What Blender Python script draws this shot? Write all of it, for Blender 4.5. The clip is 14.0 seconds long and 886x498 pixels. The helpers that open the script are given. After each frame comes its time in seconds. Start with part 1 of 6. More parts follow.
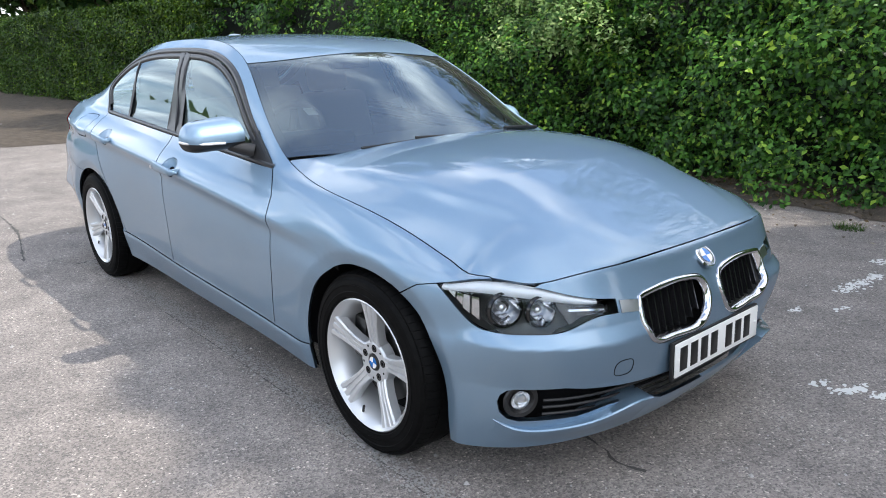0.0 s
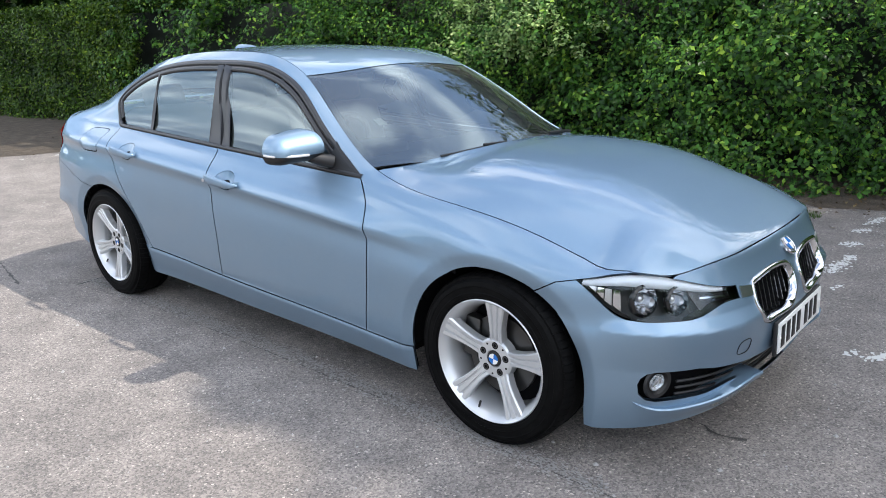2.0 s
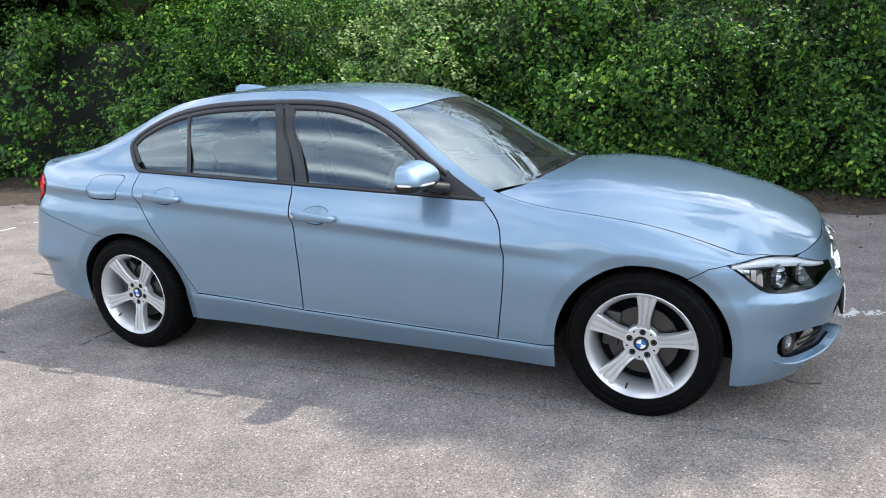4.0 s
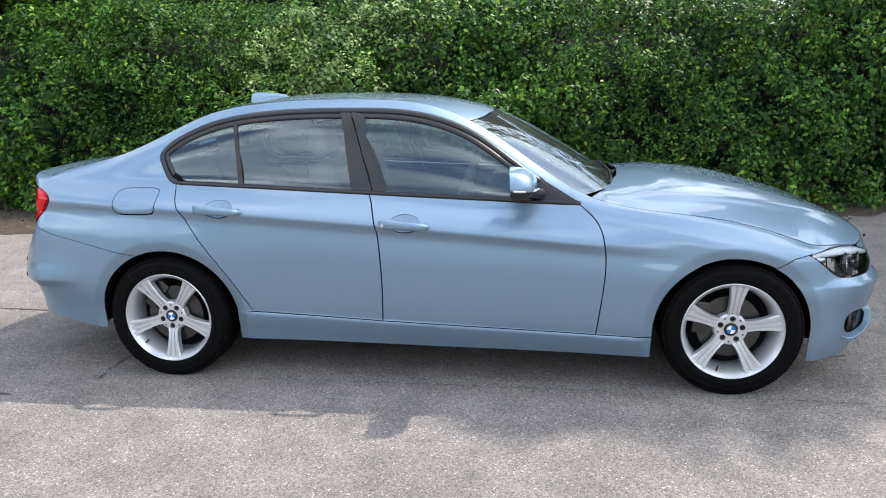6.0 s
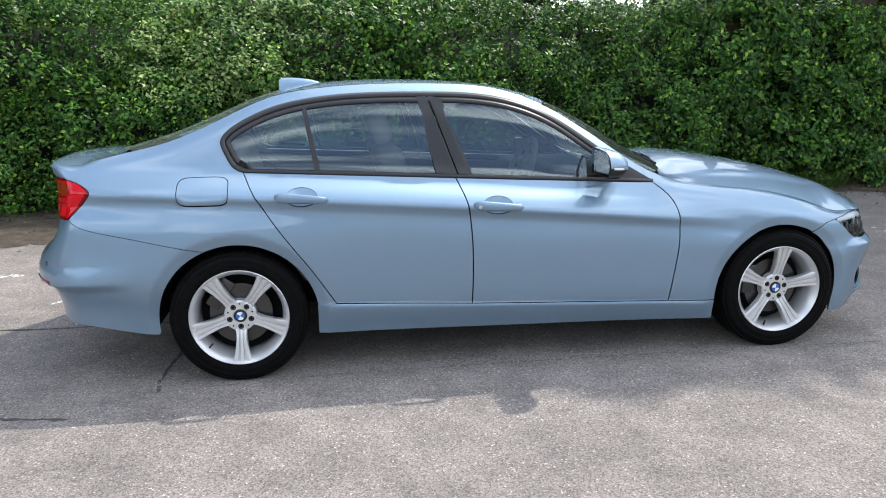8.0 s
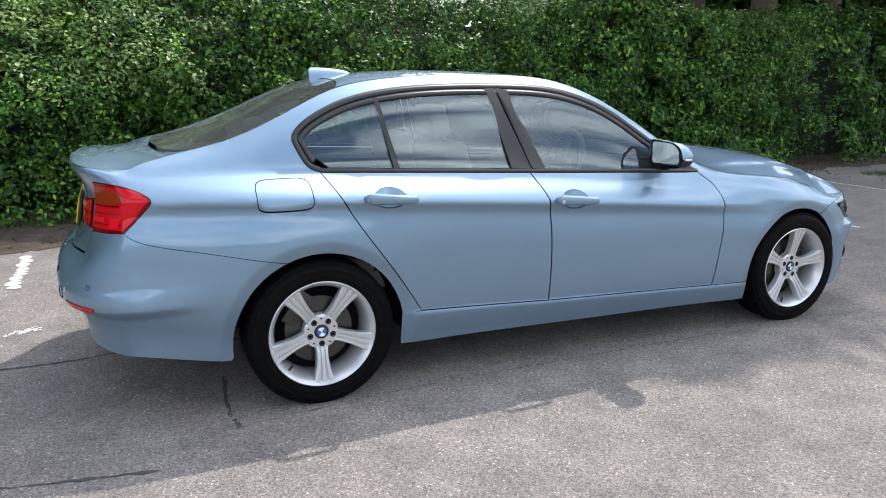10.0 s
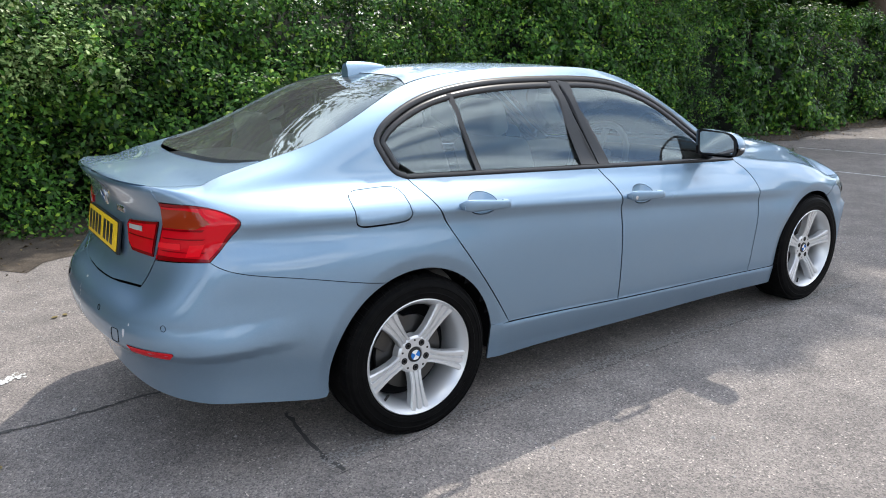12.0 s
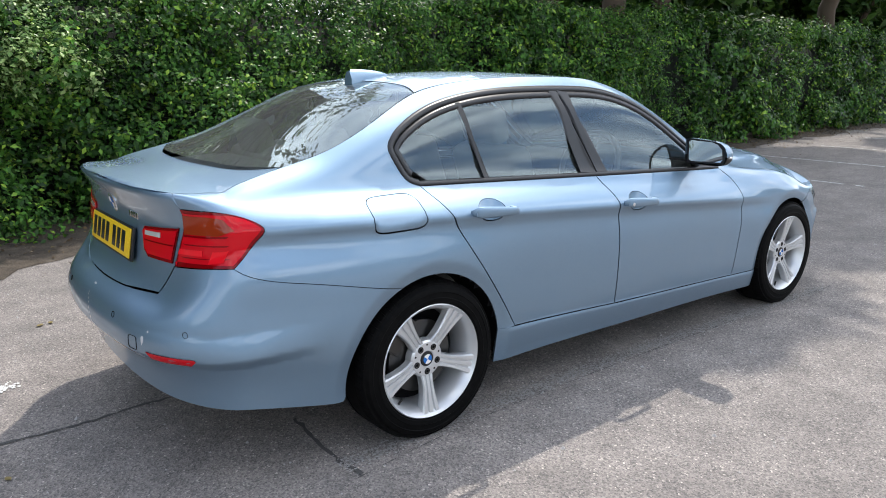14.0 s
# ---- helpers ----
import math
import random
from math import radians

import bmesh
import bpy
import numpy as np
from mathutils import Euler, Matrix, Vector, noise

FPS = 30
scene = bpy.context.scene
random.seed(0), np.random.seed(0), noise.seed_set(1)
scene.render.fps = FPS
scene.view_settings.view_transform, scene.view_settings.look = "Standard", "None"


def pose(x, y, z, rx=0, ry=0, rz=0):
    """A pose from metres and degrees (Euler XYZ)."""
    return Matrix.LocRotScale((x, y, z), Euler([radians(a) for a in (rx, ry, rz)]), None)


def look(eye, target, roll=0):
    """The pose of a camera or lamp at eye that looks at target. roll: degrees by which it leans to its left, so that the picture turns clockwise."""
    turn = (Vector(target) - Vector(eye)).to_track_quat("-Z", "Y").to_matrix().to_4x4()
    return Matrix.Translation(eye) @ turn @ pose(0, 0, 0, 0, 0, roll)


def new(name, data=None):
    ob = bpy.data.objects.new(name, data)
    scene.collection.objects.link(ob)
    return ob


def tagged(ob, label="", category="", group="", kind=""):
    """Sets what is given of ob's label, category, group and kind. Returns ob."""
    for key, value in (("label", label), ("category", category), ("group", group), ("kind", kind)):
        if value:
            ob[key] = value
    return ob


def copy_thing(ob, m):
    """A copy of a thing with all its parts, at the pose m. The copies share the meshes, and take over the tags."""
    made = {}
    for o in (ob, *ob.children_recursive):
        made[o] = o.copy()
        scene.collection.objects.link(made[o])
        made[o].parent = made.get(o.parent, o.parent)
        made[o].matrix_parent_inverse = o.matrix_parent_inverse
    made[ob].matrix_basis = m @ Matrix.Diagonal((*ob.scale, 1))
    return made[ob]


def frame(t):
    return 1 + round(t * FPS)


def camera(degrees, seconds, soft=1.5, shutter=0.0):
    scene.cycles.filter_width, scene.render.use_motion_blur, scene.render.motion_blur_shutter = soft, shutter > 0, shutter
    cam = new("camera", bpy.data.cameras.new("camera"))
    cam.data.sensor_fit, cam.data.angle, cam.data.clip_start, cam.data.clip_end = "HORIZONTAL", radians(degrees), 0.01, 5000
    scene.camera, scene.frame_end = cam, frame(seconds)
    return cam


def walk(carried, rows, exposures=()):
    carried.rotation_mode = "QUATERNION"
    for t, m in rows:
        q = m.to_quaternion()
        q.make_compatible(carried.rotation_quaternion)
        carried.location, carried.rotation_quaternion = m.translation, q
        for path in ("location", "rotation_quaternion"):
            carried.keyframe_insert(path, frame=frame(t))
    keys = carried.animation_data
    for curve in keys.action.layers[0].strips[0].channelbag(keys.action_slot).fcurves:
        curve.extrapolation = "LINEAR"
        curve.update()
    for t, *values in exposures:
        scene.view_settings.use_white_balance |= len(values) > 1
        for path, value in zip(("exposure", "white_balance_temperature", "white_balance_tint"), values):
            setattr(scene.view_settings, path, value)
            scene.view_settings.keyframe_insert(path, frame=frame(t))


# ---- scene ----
cam = camera(62.1, 14.0, soft=1.0)
PATH = [
    (0, (4.738, -2.173, 1.384), (3.282, -0.916, 0.84), -1.0),
    (0.5, (4.743, -2.184, 1.397), (3.294, -0.921, 0.845), -1.2),
    (1, (4.657, -2.39, 1.41), (3.244, -1.088, 0.854), -1.1),
    (1.5, (4.539, -2.605, 1.427), (3.183, -1.241, 0.879), -1.2),
    (2, (4.294, -2.811, 1.439), (3.033, -1.357, 0.895), -1.4),
    (2.5, (4.097, -3.111, 1.451), (2.947, -1.563, 0.919), -1.5),
    (3, (3.859, -3.381, 1.469), (2.833, -1.746, 0.943), -2.0),
    (3.5, (3.544, -3.549, 1.487), (2.639, -1.838, 0.985), -2.3),
    (4, (3.234, -3.849, 1.497), (2.454, -2.071, 1.019), -2.5),
    (4.2, (3.123, -3.932, 1.507), (2.389, -2.133, 1.033), -2.6),
    (6.3, (1.711, -4.338, 1.493), (1.521, -2.398, 1.044), -0.9),
    (6.5, (1.551, -4.372, 1.487), (1.423, -2.428, 1.036), -0.8),
    (7, (1.151, -4.466, 1.472), (1.171, -2.516, 1.029), -0.6),
    (7.5, (0.818, -4.409, 1.415), (0.969, -2.463, 0.979), -0.6),
    (8, (0.461, -4.358, 1.403), (0.753, -2.428, 0.968), -0.4),
    (8.2, (0.295, -4.337, 1.392), (0.645, -2.414, 0.966), -0.2),
    (10.3, (-0.858, -3.732, 1.392), (-0.015, -1.977, 0.935), -0.2),
    (10.5, (-0.935, -3.661, 1.405), (-0.056, -1.925, 0.945), -0.4),
    (11, (-1.176, -3.472, 1.393), (-0.2, -1.79, 0.926), -0.7),
    (11.5, (-1.355, -3.31, 1.415), (-0.307, -1.674, 0.94), -0.9),
    (12, (-1.447, -3.144, 1.419), (-0.342, -1.548, 0.938), -0.9),
    (12.5, (-1.576, -3.078, 1.438), (-0.433, -1.509, 0.957), -0.7),
    (13, (-1.625, -3.057, 1.443), (-0.454, -1.507, 0.965), -0.6),
    (13.5, (-1.634, -3.054, 1.442), (-0.447, -1.516, 0.968), -0.4),
    (14, (-1.655, -3.056, 1.438), (-0.452, -1.529, 0.969), -0.2),
]
walk(cam, [(t, look(eye, target, roll)) for t, eye, target, roll in PATH], exposures=((0.0, 1.12), (4.0, 1.12), (7.0, 1.05), (10.5, 0.92), (14.0, 0.92)))

# ---- light ----
SUN_FROM = Vector((0.57, 0.44, 1.02)).normalized()
sun = new("sun", bpy.data.lights.new("sun", "SUN"))
sun.data.energy, sun.data.angle, sun.data.color = 2.1, radians(0.9), (1.0, 0.94, 0.86)
sun.matrix_world = look(SUN_FROM * 50, (0, 0, 0))

world = bpy.data.worlds.new("sky")
world.use_nodes = True
scene.world = world


def sky_nodes():
    nt = world.node_tree
    n, l = nt.nodes, nt.links
    n.clear()
    out, bg = n.new("ShaderNodeOutputWorld"), n.new("ShaderNodeBackground")
    sky = n.new("ShaderNodeTexSky")
    sky.sky_type, sky.sun_disc = "NISHITA", False
    sky.sun_elevation = math.asin(SUN_FROM.z)
    sky.sun_rotation = math.atan2(SUN_FROM.x, SUN_FROM.y)
    sky.dust_density, sky.air_density = 1.5, 1.0
    # broken cloud over the whole sky
    co, sep = n.new("ShaderNodeTexCoord"), n.new("ShaderNodeSeparateXYZ")
    l.new(co.outputs["Generated"], sep.inputs[0])
    up = n.new("ShaderNodeMath")
    up.operation, up.inputs[1].default_value = "ADD", 0.42
    l.new(sep.outputs[2], up.inputs[0])
    div = n.new("ShaderNodeVectorMath")
    div.operation = "DIVIDE"
    l.new(co.outputs["Generated"], div.inputs[0])
    l.new(up.outputs[0], div.inputs[1])
    no = n.new("ShaderNodeTexNoise")
    no.inputs["Scale"].default_value, no.inputs["Detail"].default_value = 2.5, 6
    no.inputs["Roughness"].default_value, no.inputs["Distortion"].default_value = 0.5, 0.3
    shift = n.new("ShaderNodeVectorMath")
    shift.operation, shift.inputs[1].default_value = "ADD", (3.7, 1.3, 0.4)
    l.new(div.outputs[0], shift.inputs[0])
    l.new(shift.outputs[0], no.inputs["Vector"])
    ramp = n.new("ShaderNodeValToRGB")
    ramp.color_ramp.elements[0].position, ramp.color_ramp.elements[1].position = 0.40, 0.60
    l.new(no.outputs["Fac"], ramp.inputs[0])
    mix = n.new("ShaderNodeMix")
    mix.data_type = "RGBA"
    l.new(ramp.outputs[0], mix.inputs[0])
    l.new(sky.outputs[0], mix.inputs[6])
    no2 = n.new("ShaderNodeTexNoise")
    no2.inputs["Scale"].default_value, no2.inputs["Detail"].default_value = 3.8, 6
    l.new(div.outputs[0], no2.inputs["Vector"])
    shade = n.new("ShaderNodeMix")
    shade.data_type = "RGBA"
    shade.inputs[6].default_value, shade.inputs[7].default_value = (4.3, 4.8, 5.7, 1), (12.8, 13.0, 13.2, 1)
    depth = n.new("ShaderNodeValToRGB")
    depth.color_ramp.elements[0].position, depth.color_ramp.elements[1].position = 0.36, 0.64
    l.new(no2.outputs["Fac"], depth.inputs[0])
    l.new(depth.outputs[0], shade.inputs[0])
    l.new(shade.outputs[2], mix.inputs[7])
    l.new(mix.outputs[2], bg.inputs[0])
    bg.inputs[1].default_value = 0.150
    l.new(bg.outputs[0], out.inputs[0])


sky_nodes()

# ---- materials ----
def material(name, color=(0.5, 0.5, 0.5), rough=0.5, metal=0.0, **more):
    m = bpy.data.materials.new(name)
    m.use_nodes = True
    b = m.node_tree.nodes["Principled BSDF"]
    b.inputs["Base Color"].default_value = (*color, 1)
    b.inputs["Roughness"].default_value, b.inputs["Metallic"].default_value = rough, metal
    for key, value in more.items():
        b.inputs[key.replace("_", " ")].default_value = value
    return m


def bsdf(m):
    return m.node_tree.nodes["Principled BSDF"]


def noise_node(m, scale, detail=4, rough=0.55, coords="Object"):
    n, l = m.node_tree.nodes, m.node_tree.links
    co, no = n.new("ShaderNodeTexCoord"), n.new("ShaderNodeTexNoise")
    no.inputs["Scale"].default_value, no.inputs["Detail"].default_value = scale, detail
    no.inputs["Roughness"].default_value = rough
    l.new(co.outputs[coords], no.inputs["Vector"])
    return no


def ramp_node(m, source, stops):
    n, l = m.node_tree.nodes, m.node_tree.links
    r = n.new("ShaderNodeValToRGB")
    els = r.color_ramp.elements
    while len(els) < len(stops):
        els.new(0.5)
    for e, (p, c) in zip(els, stops):
        e.position, e.color = p, (*c, 1) if len(c) == 3 else c
    l.new(source, r.inputs[0])
    return r


def bump_node(m, source, strength, distance):
    n, l = m.node_tree.nodes, m.node_tree.links
    b = n.new("ShaderNodeBump")
    b.inputs["Strength"].default_value, b.inputs["Distance"].default_value = strength, distance
    l.new(source, b.inputs["Height"])
    return b


def mixed(m, kind, fac, a, b):
    """A colour mix node; fac, a and b are sockets or values."""
    n, l = m.node_tree.nodes, m.node_tree.links
    x = n.new("ShaderNodeMix")
    x.data_type, x.blend_type = "RGBA", kind
    for i, v in ((0, fac), (6, a), (7, b)):
        if hasattr(v, "is_linked"):
            l.new(v, x.inputs[i])
        else:
            x.inputs[i].default_value = v if i == 0 else (*v, 1)
    return x.outputs[2]


def car_paint():
    m = material("blue_metallic_paint", (0.16, 0.27, 0.42), 0.5, 0.88, Coat_Weight=1.0, Coat_Roughness=0.03, Coat_IOR=1.5)
    n, l = m.node_tree.nodes, m.node_tree.links
    b = bsdf(m)
    flake = noise_node(m, 900, 2)
    l.new(mixed(m, "MIX", ramp_node(m, flake.outputs["Fac"], [(0.35, (0, 0, 0)), (0.7, (1, 1, 1))]).outputs[0],
                (0.190, 0.292, 0.400), (0.270, 0.385, 0.500)), b.inputs["Base Color"])
    dust = noise_node(m, 3.0, 6, 0.65)
    r = ramp_node(m, dust.outputs["Fac"], [(0.3, (0.50, 0.50, 0.50)), (0.75, (0.58, 0.58, 0.58))])
    l.new(r.outputs[0], b.inputs["Roughness"])
    film = ramp_node(m, dust.outputs["Fac"], [(0.35, (0.02, 0.02, 0.02)), (0.8, (0.07, 0.07, 0.07))])
    l.new(film.outputs[0], b.inputs["Coat Roughness"])
    return m


def window_glass(name, tint, gloss_rough=0.0, ior=2.2, dust=0.0):
    m = bpy.data.materials.new(name)
    m.use_nodes = True
    n, l = m.node_tree.nodes, m.node_tree.links
    n.clear()
    out, mix = n.new("ShaderNodeOutputMaterial"), n.new("ShaderNodeMixShader")
    tr, gl, fr = n.new("ShaderNodeBsdfTransparent"), n.new("ShaderNodeBsdfGlossy"), n.new("ShaderNodeFresnel")
    tr.inputs[0].default_value = (*tint, 1)
    gl.inputs["Color"].default_value = (0.78, 0.93, 1.0, 1)
    gl.inputs["Roughness"].default_value = gloss_rough
    fr.inputs[0].default_value = ior
    l.new(fr.outputs[0], mix.inputs[0])
    l.new(tr.outputs[0], mix.inputs[1])
    l.new(gl.outputs[0], mix.inputs[2])
    film, thin = n.new("ShaderNodeBsdfDiffuse"), n.new("ShaderNodeMixShader")
    film.inputs[0].default_value = (0.42, 0.43, 0.41, 1)
    thin.inputs[0].default_value = dust
    l.new(mix.outputs[0], thin.inputs[1])
    l.new(film.outputs[0], thin.inputs[2])
    l.new(thin.outputs[0], out.inputs[0])
    return m


PAINT = car_paint()
GLASS = window_glass("tinted_car_glass", (0.66, 0.74, 0.72), ior=2.1, dust=0.03)
REAR_GLASS = window_glass("rear_window_glass", (0.80, 0.87, 0.84), ior=2.1, dust=0.10)
SCREEN = window_glass("windscreen_glass", (0.55, 0.62, 0.60), ior=2.5, dust=0.06)
LENS = window_glass("clear_lens", (0.95, 0.96, 0.97), ior=1.38)
TRIM = material("satin_black_trim", (0.018, 0.018, 0.02), 0.32)
PLASTIC = material("black_plastic", (0.012, 0.012, 0.013), 0.5)
DARK = material("dark_underbody", (0.006, 0.006, 0.007), 0.9, Specular_IOR_Level=0.1)
CHROME = material("chrome", (0.62, 0.63, 0.65), 0.10, 1.0)
SATIN = material("satin_silver", (0.62, 0.63, 0.65), 0.28, 1.0)
RED = material("red_lens", (0.58, 0.004, 0.012), 0.06, 0.0, Specular_IOR_Level=0.3)
RED_DARK = material("dark_red_lens", (0.20, 0.001, 0.004), 0.06, 0.0, Specular_IOR_Level=0.3)
WHITE = material("white_plate", (0.8, 0.8, 0.78), 0.35)
YELLOW = material("yellow_plate", (0.80, 0.52, 0.02), 0.35)
BLACK = material("black_print", (0.01, 0.01, 0.01), 0.4)
BLUE = material("badge_blue", (0.02, 0.16, 0.5), 0.2)
CLOTH = material("pale_grey_seat_leather", (0.36, 0.35, 0.33), 0.6)
CREAM = material("pale_headlining", (0.50, 0.49, 0.46), 0.9)
ALLOY = material("silver_alloy", (0.62, 0.63, 0.64), 0.34, 0.55, Coat_Weight=0.6, Coat_Roughness=0.08)
STEEL = material("brake_steel", (0.085, 0.083, 0.08), 0.4, 0.9)


def tyre_rubber():
    m = material("tyre_rubber", (0.01, 0.01, 0.01), 0.55, 0.0, Specular_IOR_Level=0.06)
    n, l = m.node_tree.nodes, m.node_tree.links
    no = noise_node(m, 40, 5)
    l.new(ramp_node(m, no.outputs["Fac"], [(0.3, (0.0022, 0.0022, 0.0024)), (0.8, (0.0060, 0.0060, 0.0060))]).outputs[0], bsdf(m).inputs["Base Color"])
    l.new(bump_node(m, no.outputs["Fac"], 0.2, 0.001).outputs[0], bsdf(m).inputs["Normal"])
    return m


RUBBER = tyre_rubber()


def asphalt():
    m = material("worn_asphalt", (0.1, 0.1, 0.1), 0.9)
    n, l = m.node_tree.nodes, m.node_tree.links
    b = bsdf(m)
    co = n.new("ShaderNodeTexCoord")
    big = noise_node(m, 0.45, 5, 0.6)
    mid = noise_node(m, 3.5, 6, 0.65)
    stones = n.new("ShaderNodeTexVoronoi")
    stones.inputs["Scale"].default_value = 150
    l.new(co.outputs["Object"], stones.inputs["Vector"])
    grit = noise_node(m, 260, 3)
    base = ramp_node(m, big.outputs["Fac"], [(0.30, (0.205, 0.188, 0.178)), (0.52, (0.264, 0.240, 0.227)), (0.75, (0.317, 0.288, 0.272))]).outputs[0]
    base = mixed(m, "MULTIPLY", 0.75, base, ramp_node(m, mid.outputs["Fac"], [(0.30, (0.62, 0.62, 0.62)), (0.70, (1.15, 1.14, 1.12))]).outputs[0])
    cells = ramp_node(m, stones.outputs["Color"], [(0.12, (0.46, 0.46, 0.47)), (0.55, (0.96, 0.95, 0.93)), (0.86, (1.26, 1.23, 1.19)), (0.97, (2.6, 2.5, 2.4))]).outputs[0]
    base = mixed(m, "MULTIPLY", 0.95, base, cells)
    base = mixed(m, "MULTIPLY", 0.6, base, ramp_node(m, grit.outputs["Fac"], [(0.3, (0.68, 0.68, 0.68)), (0.7, (1.28, 1.28, 1.28))]).outputs[0])
    l.new(base, b.inputs["Base Color"])
    h = mixed(m, "ADD", 1.0, stones.outputs["Distance"], grit.outputs["Fac"])
    l.new(bump_node(m, h, 0.7, 0.004).outputs[0], b.inputs["Normal"])
    return m


ASPHALT = asphalt()


def leaf_material(name, dark, light, yellow):
    m = material(name, dark, 0.38, 0.0, Specular_IOR_Level=0.19)
    n, l = m.node_tree.nodes, m.node_tree.links
    geo = n.new("ShaderNodeNewGeometry")
    patch, wide = noise_node(m, 1.6, 5), noise_node(m, 0.45, 3)
    r = ramp_node(m, geo.outputs["Random Per Island"], [(0.0, dark), (0.45, tuple(0.66 * a + 0.34 * b for a, b in zip(dark, light))), (0.88, light), (1.0, yellow)]).outputs[0]
    r = mixed(m, "MULTIPLY", 0.7, r, ramp_node(m, patch.outputs["Fac"], [(0.3, (0.45, 0.50, 0.5)), (0.7, (1.35, 1.32, 1.1))]).outputs[0])
    r = mixed(m, "MULTIPLY", 0.8, r, ramp_node(m, wide.outputs["Fac"], [(0.35, (0.75, 0.80, 0.82)), (0.65, (1.25, 1.2, 1.05))]).outputs[0])
    # young yellow-green shoots gather in small patches
    young = noise_node(m, 5.0, 3)
    r = mixed(m, "MIX", ramp_node(m, young.outputs["Fac"], [(0.57, (0, 0, 0)), (0.72, (0.5, 0.5, 0.5))]).outputs[0], r, tuple(0.75 * c for c in yellow))
    b = bsdf(m)
    l.new(r, b.inputs["Base Color"])
    tl, add = n.new("ShaderNodeBsdfTranslucent"), n.new("ShaderNodeMixShader")
    l.new(r, tl.inputs[0])
    add.inputs[0].default_value = 0.20
    l.new(b.outputs[0], add.inputs[1])
    l.new(tl.outputs[0], add.inputs[2])
    l.new(add.outputs[0], n["Material Output"].inputs[0])
    return m


LEAF = leaf_material("hedge_leaf", (0.008, 0.030, 0.007), (0.086, 0.228, 0.036), (0.30, 0.46, 0.06))
LEAF_DARK = leaf_material("tree_leaf", (0.024, 0.062, 0.016), (0.080, 0.160, 0.034), (0.20, 0.28, 0.05))
LEAF_FINE = leaf_material("fine_hedge_leaf", (0.022, 0.054, 0.009), (0.082, 0.160, 0.022), (0.24, 0.34, 0.04))
LEAF_PALE = leaf_material("silvery_leaf", (0.13, 0.24, 0.08), (0.38, 0.52, 0.22), (0.60, 0.68, 0.36))
# near-black colour that paints the deep shade between the hedge's leaves
HEDGE_SHADE = material("hedge_shade_core", (0.006, 0.010, 0.005), 1.0)
BARK = material("bark", (0.09, 0.065, 0.045), 0.95)
LINE = material("worn_white_line", (0.62, 0.62, 0.60), 0.8)
GRASS = leaf_material("grass_blade", (0.03, 0.07, 0.015), (0.08, 0.15, 0.03), (0.16, 0.2, 0.05))

# ---- mesh helpers ----
from mathutils.geometry import delaunay_2d_cdt


def link_mesh(name, verts, faces, mats, parent=None, label="", smooth=True, normals=None, slots=None):
    me = bpy.data.meshes.new(name)
    me.from_pydata([tuple(v) for v in verts], [], [tuple(f) for f in faces])
    for m in mats if isinstance(mats, (list, tuple)) else [mats]:
        me.materials.append(m)
    if slots is not None:
        me.polygons.foreach_set("material_index", slots)
    me.polygons.foreach_set("use_smooth", [smooth] * len(me.polygons))
    me.update()
    if normals is not None:
        me.normals_split_custom_set_from_vertices([tuple(v) for v in normals])
    ob = new(name, me)
    if parent:
        ob.parent = parent
    if label:
        ob["label"] = label
    return ob


def part(name, bm, mat, parent=None, label="", smooth=True, angle=35):
    """Links a bmesh as one mesh object under a thing or a part."""
    bmesh.ops.recalc_face_normals(bm, faces=bm.faces)
    me = bpy.data.meshes.new(name)
    for e in bm.edges:
        if len(e.link_faces) == 2 and e.calc_face_angle(0) > radians(angle):
            e.smooth = False
    bm.to_mesh(me)
    bm.free()
    me.materials.append(mat)
    me.polygons.foreach_set("use_smooth", [smooth] * len(me.polygons))
    ob = new(name, me)
    if parent:
        ob.parent = parent
    if label:
        ob["label"] = label
    return ob


def box_bm(size, centre=(0, 0, 0), bevel=0.0, segments=2, m=None):
    bm = bmesh.new()
    bmesh.ops.create_cube(bm, size=1, matrix=Matrix.Translation(centre) @ Matrix.Diagonal((*size, 1)))
    if bevel:
        bmesh.ops.bevel(bm, geom=bm.edges[:], offset=bevel, segments=segments, affect="EDGES", profile=0.6)
    if m is not None:
        bmesh.ops.transform(bm, matrix=m, verts=bm.verts)
    return bm


def lathe_bm(profile, axis="Y", steps=64, closed=False):
    """Spins (radius, along) pairs about an axis through the origin."""
    bm = bmesh.new()
    rings = []
    for i in range(steps):
        a = 2 * math.pi * i / steps
        c, s = math.cos(a), math.sin(a)
        rings.append([bm.verts.new((r * c, h, r * s) if axis == "Y" else (r * c, r * s, h) if axis == "Z" else (h, r * c, r * s)) for r, h in profile])
    k = len(profile)
    for i in range(steps):
        a, b = rings[i], rings[(i + 1) % steps]
        for j in range(k if closed else k - 1):
            bm.faces.new((a[j], a[(j + 1) % k], b[(j + 1) % k], b[j]))
    bmesh.ops.remove_doubles(bm, verts=bm.verts, dist=1e-6)
    return bm


